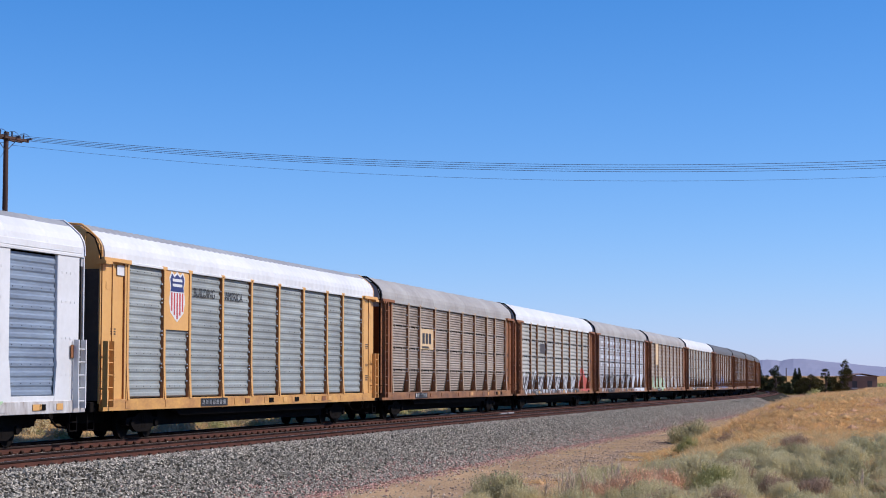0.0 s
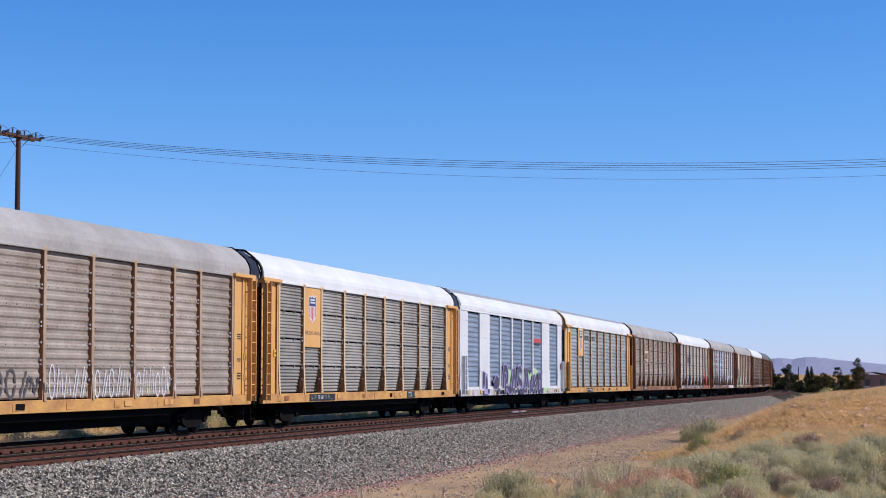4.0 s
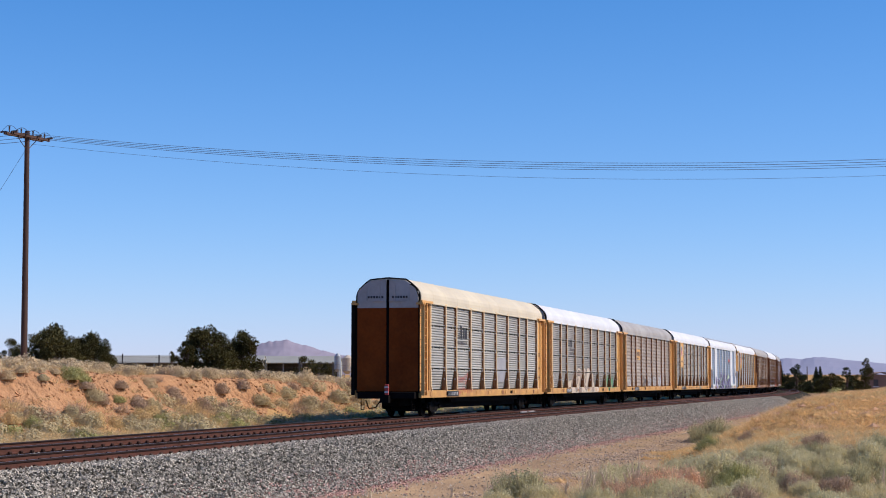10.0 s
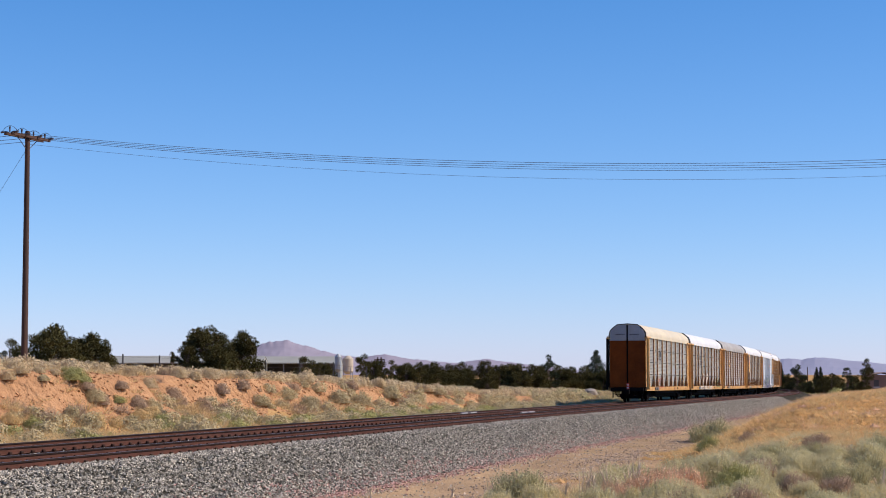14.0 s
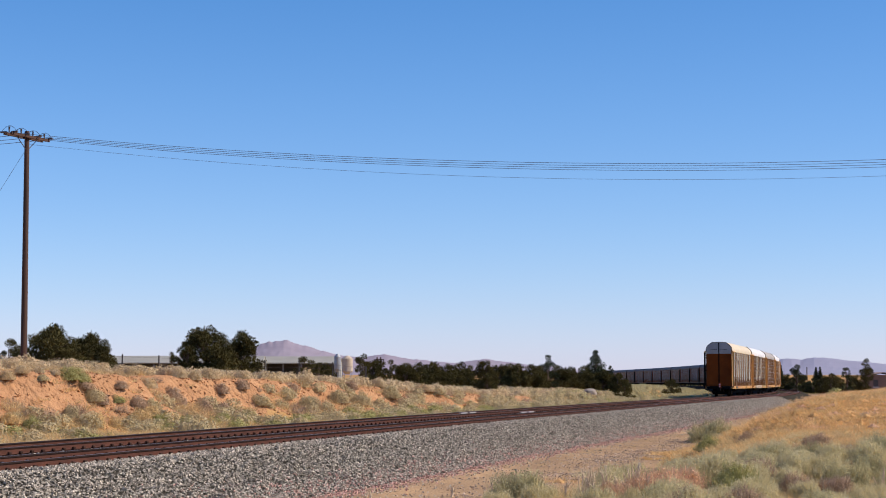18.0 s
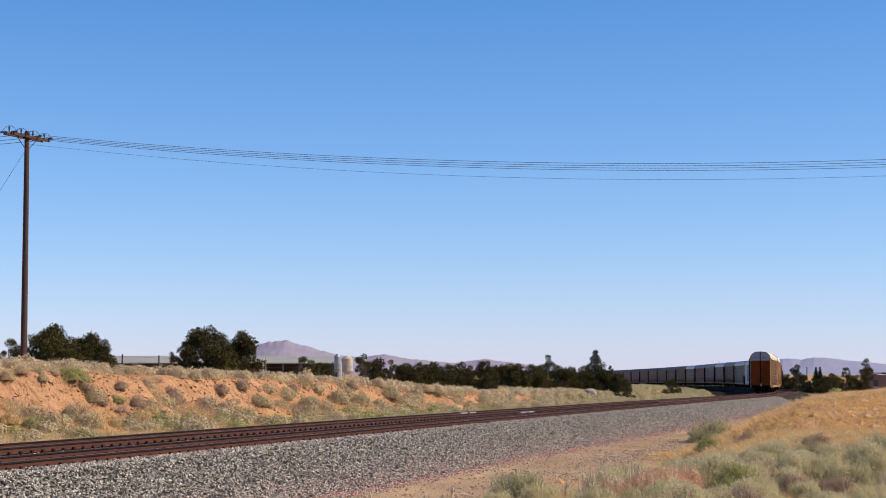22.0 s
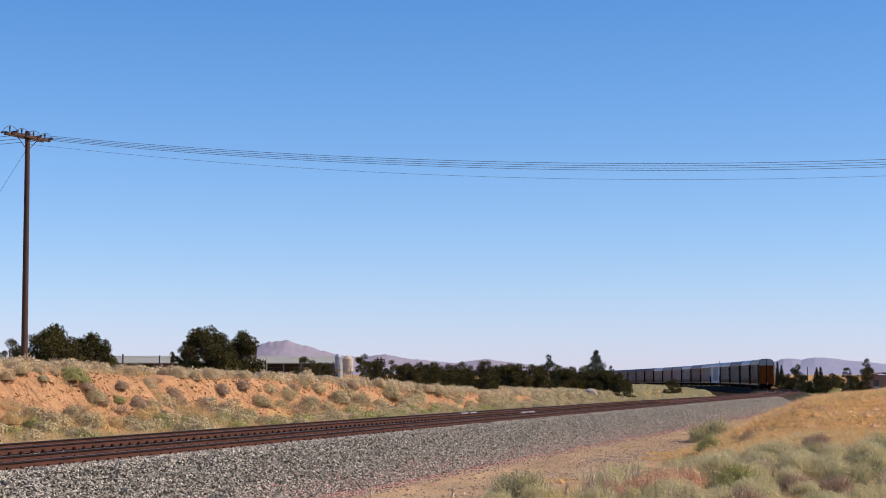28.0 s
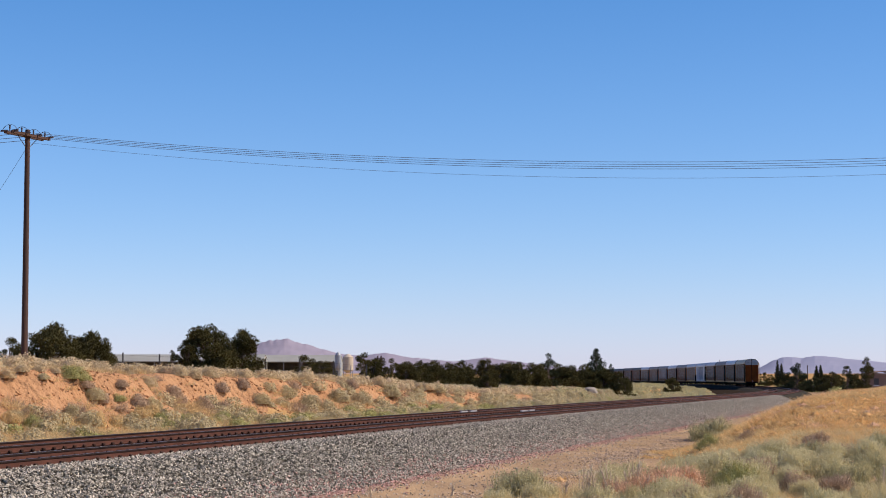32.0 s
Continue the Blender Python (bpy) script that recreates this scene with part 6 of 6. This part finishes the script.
def lay_stones(name, n, s0, s1, side0, side1, lo, hi, mat, label, seed, fade=False, pile=0.0):
    rng = np.random.default_rng(seed)
    s = s0 + (s1 - s0) * rng.uniform(0, 1, n) ** 1.5
    side = rng.uniform(side0, side1, n) if not fade else rng.normal((side0 + side1) / 2, abs(side1 - side0) / 3, n)
    h = np.interp(s, S, HEADING)
    x, y = np.interp(s, S, LINE_X) - np.sin(h) * side, np.interp(s, S, LINE_Y) + np.cos(h) * side
    z = np.interp(s, S, LINE_Z) + np.interp(side, BED[:, 0], BED[:, 1])
    z = np.where(side < SECOND - 4.3, ground_z(x, y), z) + rng.uniform(-0.02, pile, n)
    keep = np.abs(x) < 0.262 * y + 1.0
    t = scatter(PEBBLES, x[keep], y[keep], rng, lo, hi, 0.0, z[keep])
    stuff(name, t, mat, label, "stones")


lay_stones("ballast_stones", 110000, -38, 175, SECOND - 4.35, SECOND - 0.9, 0.75, 1.45, STONE, "grey crushed stones of the ballast shoulder", 3, pile=0.05)
lay_stones("ballast_stones_between_rails", 11000, -38, 90, -3.2, 2.6, 0.7, 1.3, STONE, "grey crushed stones between the rails", 4)
lay_stones("reddish_stones", 20000, -38, 170, SECOND - 5.0, SECOND - 3.5, 0.7, 1.6, RED_STONE, "reddish stones along the foot of the ballast", 5, True, 0.03)
lay_stones("strewn_ballast", 5000, -38, 120, SECOND - 6.0, SECOND - 3.6, 0.7, 1.5, STONE, "grey stones strewn at the foot of the ballast", 7, True, 0.02)
lay_stones("road_gravel", 36000, -38, 90, SECOND - 10.5, SECOND - 4.8, 0.25, 0.75, TAN_STONE, "loose gravel strewn on the dirt track", 6)
lay_stones("rubble_strip", 12000, -36, 30, SECOND - 9.6, SECOND - 7.0, 0.5, 1.3, RUBBLE, "grey-brown rubble along the edge of the dirt track", 8, True, 0.03)

# ---- single plants that stand out ----
for _i, (_p, _f, _k) in enumerate(((1258, 90.0, 1.85), (1330, 52.0, 0.8), (955, 46.0, 0.85), (1300, 49.0, 0.7), (1268, 84.0, 1.05), (1268, 50.0, 1.15), (1345, 50.5, 0.95), (1395, 50.0, 1.0), (922, 47.5, 1.45), (1130, 51.0, 0.85), (1406, 130.0, 1.4), (1530, 51.0, 1.15), (1565, 52.0, 1.2), (1075, 50.0, 0.8), (880, 45.5, 0.7))):
    bush(bearing(_p) * _f, _f, _k, _i * 1.3, _i)


def ground_at(p, q, near=40.0, most=170.0):
    """Where the line of sight with this bearing and drop first meets the ground."""
    far = np.arange(near, most, 0.25)
    x = bearing(p) * far
    gap = ground_z(x, far) - (EYE_Z + (660 - q) / 3276.4 * far)
    i = int(np.argmax(gap > 0)) if (gap > 0).any() else len(far) - 1
    return x[i], far[i]


BANK_FORMS = [puff(900, 0.72, 0.72, RNG, 0.22, 0.03, 0.7, 2, 0.55, 3200, 0.036) for _ in range(5)]


def bank_bush(p, q, wide, mat, label, i):
    """A single bush on the far bank, of that width in thousandths of its distance."""
    x, y = ground_at(p, q)
    key = ("bank", i % 5, mat.name)
    if key not in MADE:
        v = BANK_FORMS[i % 5].reshape(-1, 3)
        MADE[key] = mesh_np("bank_bush", v, np.arange(len(v)).reshape(-1, 3), [mat])
    ob = tagged(new("bank_bush", MADE[key]), label, "bush", "bushes of the far bank")
    size = wide / 3276.4 * y / 1.4
    ob.matrix_basis = Matrix.Translation((x, y, float(ground_z(x, y)[0]) - 0.05)) @ Matrix.Rotation(i * 1.7, 4, "Z") @ Matrix.Diagonal((size, size, size * (0.9 + 0.1 * (i % 4)), 1))


for _mat, _label, _rows in (
        (SAGE_STRAW, "pale rounded sagebrush on the rim of the bank", ((14, 672, 34), (40, 664, 30), (70, 660, 26), (98, 664, 24), (182, 660, 30), (205, 662, 28), (232, 664, 34), (262, 686, 40), (292, 664, 34), (318, 668, 32), (345, 672, 30), (372, 670, 36), (398, 668, 28), (432, 670, 30), (470, 668, 30), (500, 672, 32), (540, 676, 34), (585, 678, 34), (628, 682, 32), (670, 684, 34), (720, 690, 36), (755, 694, 30))),
        (SAGE_BANK, "grey-green sagebrush growing on the clay slope", ((76, 680, 28), (166, 712, 44), (270, 722, 42), (462, 716, 40), (506, 706, 32), (548, 722, 44), (600, 712, 46), (640, 716, 40), (690, 704, 44), (735, 712, 40), (30, 742, 30), (128, 742, 34), (236, 748, 36), (352, 748, 34))),
        (SAGE_GREEN, "fresh green brush on the bank", ((128, 672, 56), (148, 676, 34), (210, 712, 30), (285, 754, 48), (330, 752, 36), (395, 746, 40), (440, 742, 36), (60, 760, 40), (728, 728, 30))),
        (BRUSH_DEAD, "mauve-brown dead brush on the clay slope", ((152, 696, 36), (182, 716, 34), (50, 738, 34), (75, 748, 36), (246, 722, 38), (306, 706, 40), (318, 718, 34), (362, 724, 40), (395, 732, 36), (430, 690, 30), (216, 690, 28), (392, 702, 34), (520, 690, 26), (620, 692, 34))),
        (GRASS_PALE, "straw-coloured dry bush at the foot of the bank", ((118, 758, 40), (170, 752, 44), (250, 744, 46), (270, 738, 40), (205, 756, 36), (340, 740, 30), (20, 752, 40)))):
    for _i, (_p, _q, _w) in enumerate(_rows):
        bank_bush(_p, _q, _w, _mat, _label, _i + int(_p))

# soft bushes and russet grass that stand out before the mound
for _i, (_p, _q, _k, _mat, _label) in enumerate(((1258, 852, 1.25, SAGE_PALE, "large soft silvery sagebrush"), (1252, 796, 0.8, SAGE_GREEN, "green brush beside the mound"), (1335, 850, 1.0, BRUSH_DEAD, "dark twiggy dead brush"), (1312, 858, 0.7, BRUSH_DEAD, "pale dead brush"), (1162, 878, 1.15, GRASS_RUST, "russet dry grass clump"), (1205, 868, 1.0, GRASS_RUST, "russet dry grass clump"), (1120, 884, 0.9, GRASS_RUST, "russet dry grass clump"), (1075, 884, 0.7, GRASS_RUST, "russet dry grass clump"), (1478, 876, 0.8, BRUSH_DEAD, "pale dead brush"), (1075, 876, 0.9, SAGE_PALE, "soft silvery sagebrush"), (1120, 850, 0.9, SAGE_PALE, "soft silvery sagebrush"), (1190, 826, 0.7, GRASS_GOLD, "golden dry grass clump"), (1442, 792, 0.7, BRUSH_DEAD, "mauve dead brush"), (1320, 782, 0.6, BRUSH_DEAD, "mauve dead brush"), (1490, 812, 0.7, BRUSH_DEAD, "mauve dead brush"), (1400, 846, 1.1, SAGE_PALE, "large soft silvery sagebrush"), (1460, 850, 1.15, SAGE_PALE, "large soft silvery sagebrush"), (1530, 846, 1.1, SAGE, "large grey-green sagebrush"), (1372, 812, 0.9, SAGE_PALE, "soft silvery sagebrush"), (1440, 820, 0.9, SAGE, "grey-green sagebrush"), (1550, 806, 0.9, SAGE_PALE, "soft silvery sagebrush"), (1405, 702, 0.9, SAGE_PALE, "pale brush"))):
    _x, _y = ground_at(_p, _q, 30.0)
    _key = ("sage", _i % 6, _mat.name)
    if _key not in MADE:
        _v = SAGES[_i % 6].reshape(-1, 3)
        MADE[_key] = mesh_np("sagebrush", _v, np.arange(len(_v)).reshape(-1, 3), [_mat])
    tagged(new("sagebrush", MADE[_key]), _label + " of the weedy strip", "bush", "sagebrush of the foreground").matrix_basis = Matrix.Translation((_x, _y, float(ground_z(_x, _y)[0]) - 0.03)) @ Matrix.Rotation(_i * 2.1, 4, "Z") @ Matrix.Scale(_k, 4)


def dry_stalks(p, far, tall, seed):
    """A dead weed: bare pale stalks with side twigs."""
    rng = np.random.default_rng(seed)
    x = bearing(p) * far
    root = tagged(new("dry_weed"), "bare pale stalks of a dead weed", "weed", "dead weeds of the foreground")
    root.location = (x, far, float(ground_z(x, far)[0]))
    for k in range(4):
        bm = bmesh.new()
        top = Vector((rng.normal(0, 0.12) * tall, rng.normal(0, 0.12) * tall, tall * rng.uniform(0.6, 1.0)))
        foot = Vector((rng.normal(0, 0.05), rng.normal(0, 0.05), -0.05))
        rod(bm, foot, top, 0.018, 0.01, 5)
        for u in (0.4, 0.55, 0.7, 0.85):
            a = foot.lerp(top, u)
            rod(bm, a, a + Vector((rng.normal(0, 0.1), rng.normal(0, 0.1), 0.14)), 0.008, 0.005, 4)
        part("stalk", bm, DRY_STALK, root)


for _i, (_p, _q, _t) in enumerate(((1030, 880, 1.15), (1042, 878, 1.0), (1052, 882, 0.8), (1075, 884, 1.1), (1090, 882, 0.8), (1117, 880, 1.25), (1126, 878, 1.3), (1108, 882, 0.9), (1137, 884, 0.8), (1556, 880, 0.9), (1000, 884, 0.6), (800, 878, 0.4), (655, 882, 0.35))):
    dry_stalks(_p, ground_at(_p, _q, 30.0)[1], _t * 0.8, 60 + _i)



# ---- far buildings and posts ----
def barn(x0, x1, far, eave, top, label):
    """A long low open-sided barn; x0 and x1 are bearings."""
    b = tagged(new("barn"), label, "barn")
    k = far / 3276.4
    a, c = bearing(x0) * far, bearing(x1) * far
    ze, zt = EYE_Z + (660 - eave) * k, EYE_Z + (660 - top) * k
    g = ze - 3.2
    b.location = ((a + c) / 2, far, g)
    half, deep = (c - a) / 2, 7.0
    bm = prism(bmesh.new(), [(-deep, 3.2), (0, 3.2 + zt - ze), (deep, 3.2), (deep, 3.05), (0, 3.05 + zt - ze), (-deep, 3.05)], "x", -half, half)
    part("roof", bm, BARN_ROOF, b, "pale metal roof")
    part("back_wall", box(bmesh.new(), -half + 0.3, half - 0.3, 3.0, 3.2, -0.5, 3.05), BARN_WALL, b, "dark wall under the eaves")
    for e in (-1, 1):
        part("end_wall", prism(bmesh.new(), [(-deep + 0.4, -0.5), (deep - 0.4, -0.5), (deep - 0.4, 3.04), (0, 3.0 + zt - ze), (-deep + 0.4, 3.04)], "x", e * (half - 0.2) - 0.1, e * (half - 0.2) + 0.1), BARN_ROOF, b)
    n = int(half * 2 / 4)
    for i in range(n + 1):
        x = -half + 0.4 + i * (half * 2 - 0.8) / n
        part("post", box(bmesh.new(), x - 0.1, x + 0.1, -deep + 0.2, -deep + 0.4, -0.5, 3.04), GREY_ROOF, b)


barn(186, 470, 420, 643, 630.5, "long low barn with a pale metal roof behind the bank")
barn(440, 604, 430, 643.5, 631.5, "long low pale-roofed barn beside the silos")


def silo(p, top, foot, wide, far, mat, label):
    k = far / 3276.4
    root = tagged(new("feed_silo"), label, "silo", "feed silos by the barn")
    x = bearing(p) * far
    z0, z1, r = EYE_Z + (660 - foot) * k, EYE_Z + (660 - top) * k, wide * k / 2
    root.location = (x, far, z0)
    tall = z1 - z0
    bm = bmesh.new()
    rod(bm, (0, 0, tall * 0.18), (0, 0, tall * 0.84), r, r, 24)
    part("shell", bm, mat, root)
    part("dome", rod(bmesh.new(), (0, 0, tall * 0.84), (0, 0, tall), r * 1.02, r * 0.3, 24), mat, root)
    part("hopper", rod(bmesh.new(), (0, 0, tall * 0.02), (0, 0, tall * 0.18), r * 0.35, r, 20), mat, root)
    for i in range(4):
        a = i * math.pi / 2 + 0.6
        part("leg", rod(bmesh.new(), (math.cos(a) * r, math.sin(a) * r, -2.0), (math.cos(a) * r, math.sin(a) * r, tall * 0.4), 0.07), SILO_GREY, root)
    for u in (0.35, 0.52, 0.7):
        part("hoop", rod(bmesh.new(), (0, 0, tall * u), (0, 0, tall * u + 0.06), r * 1.015, r * 1.015, 24), mat, root)


silo(615.5, 630, 664, 19, 400, SILO, "pale weathered feed silo with a domed top")
silo(598, 627, 660, 12, 405, SILO_GREY, "narrow grey feed silo with a hopper")


def thin_pole(p, top, far, label, arms=0):
    k = far / 3276.4
    x = bearing(p) * far
    g = float(ground_z(x, far)[0])
    root = tagged(new("distant_pole"), label, "utility pole")
    root.location = (x, far, g)
    tall = EYE_Z + (660 - top) * k - g
    part("shaft", rod(bmesh.new(), (0, 0, -0.3), (0, 0, tall), 0.14, 0.1), POLE_WOOD, root)
    for i in range(arms):
        part("crossarm", box(bmesh.new(), -0.5, 0.5, -0.06, 0.06, tall - 0.4 - i * 0.8, tall - 0.28 - i * 0.8), POLE_WOOD, root)


thin_pole(668, 633, 260, "distant wooden pole with crossarms", 2)
thin_pole(674, 633, 262, "distant wooden pole beside another", 1)
thin_pole(1427, 650, 430, "distant wooden pole beyond the bend")
thin_pole(1272, 640, 900, "slender mast far behind the train")


def shed(p, far, wide, tall, deep, wall, roof, name, label, ridge_up):
    x = bearing(p) * far
    root = tagged(new(name), label, name.split("_")[-1])
    root.location = (x, far, float(ground_z(x, far)[0]) - 0.2)
    part("wall", box(bmesh.new(), -wide / 2, wide / 2, -deep / 2, deep / 2, 0, tall), wall, root)
    part("roof", prism(bmesh.new(), [(-wide / 2 - 0.3, tall), (0, tall + ridge_up), (wide / 2 + 0.3, tall), (wide / 2 + 0.3, tall - 0.12), (0, tall + ridge_up - 0.12), (-wide / 2 - 0.3, tall - 0.12)], "y", -deep / 2 - 0.3, deep / 2 + 0.3), roof, root)
    for i in (-0.25, 0.25):
        w = part("window", box(bmesh.new(), wide * i - 0.45, wide * i + 0.45, -deep / 2 - 0.03, -deep / 2 + 0.02, tall * 0.4, tall * 0.75), BARN_WALL, root)
        part("window_frame", box(bmesh.new(), wide * i - 0.52, wide * i + 0.52, -deep / 2 - 0.05, -deep / 2 - 0.02, tall * 0.36, tall * 0.4), WHITE, w)


shed(1556, 345, 5.6, 3.6, 5.0, HOUSE_WALL, HOUSE_WALL, "brown_house", "low reddish-brown house behind the grassy mound", 0.5)


def boulder(p, far, size, seed, label, mat=ROCK, name="boulder"):
    rng = np.random.default_rng(seed)
    bm = bmesh.new()
    bmesh.ops.create_icosphere(bm, subdivisions=2, radius=size)
    for v in bm.verts:
        v.co *= 1 + 0.3 * noise.noise(v.co * (1.3 / size) + Vector((seed, 0, 0)))
        v.co.z *= 0.7
    me = bpy.data.meshes.new("boulder")
    bm.to_mesh(me)
    bm.free()
    me.materials.append(mat)
    ob = tagged(new(name, me), label, name.split("_")[-1])
    x = bearing(p) * far
    ob.location = (x, far, float(ground_z(x, far)[0]) + size * 0.3)


for _i, (_p, _f, _s) in enumerate(((976, 235, 0.7), (968, 236, 0.45), (832, 215, 0.3), (700, 130, 0.22), (682, 128, 0.18), (610, 118, 0.2))):
    boulder(_p, _f, _s, _i + 3, "pale orange boulder among the sagebrush")
boulder(1043, 216, 0.95, 17, "low pale grey spoil heap before the conifers", GRAVEL_HEAP, "spoil_heap")


# ---- fence along the edge of the plateau ----
fence = tagged(new("wire_fence"), "thin wire fence with slim posts along the plateau", "fence")
for _i in range(9):
    _x, _y = -27.0 + _i * 2.6, 140.0 + _i * 1.2
    _g = float(ground_z(_x, _y)[0])
    part("fence_post", box(bmesh.new(), _x - 0.05, _x + 0.05, _y - 0.05, _y + 0.05, _g - 0.2, _g + 2.0), BARN_WALL, fence)
for _h in (1.0, 1.4, 1.8):
    cable("fence_wire", [Vector((-27.0 + i * 2.6, 140.0 + i * 1.2, float(ground_z(-27.0 + i * 2.6, 140.0 + i * 1.2)[0]) + _h)) for i in range(9)], 0.006, fence)

# bright worn joint bars on the rails
for _s, _c in ((33.0, 0.0), (36.5, SECOND + 1.5)):
    for _k in range(2):
        _m = Matrix.Translation(on_line(_s + _k * 2.0, _c + 0.2, -0.02)) @ Matrix.Rotation(float(np.interp(_s, S, HEADING)), 4, "Z")
        hang("joint_bar", once(("joint_bar",), lambda bm: box(bm, -0.7, 0.7, -0.05, 0.05, -0.05, 0.015, 0.01), [PALE_STEEL]), train_track, "bright worn joint bar", _m)

make_ties(train_track, 0.0)
make_ties(empty_track, SECOND)

motions()
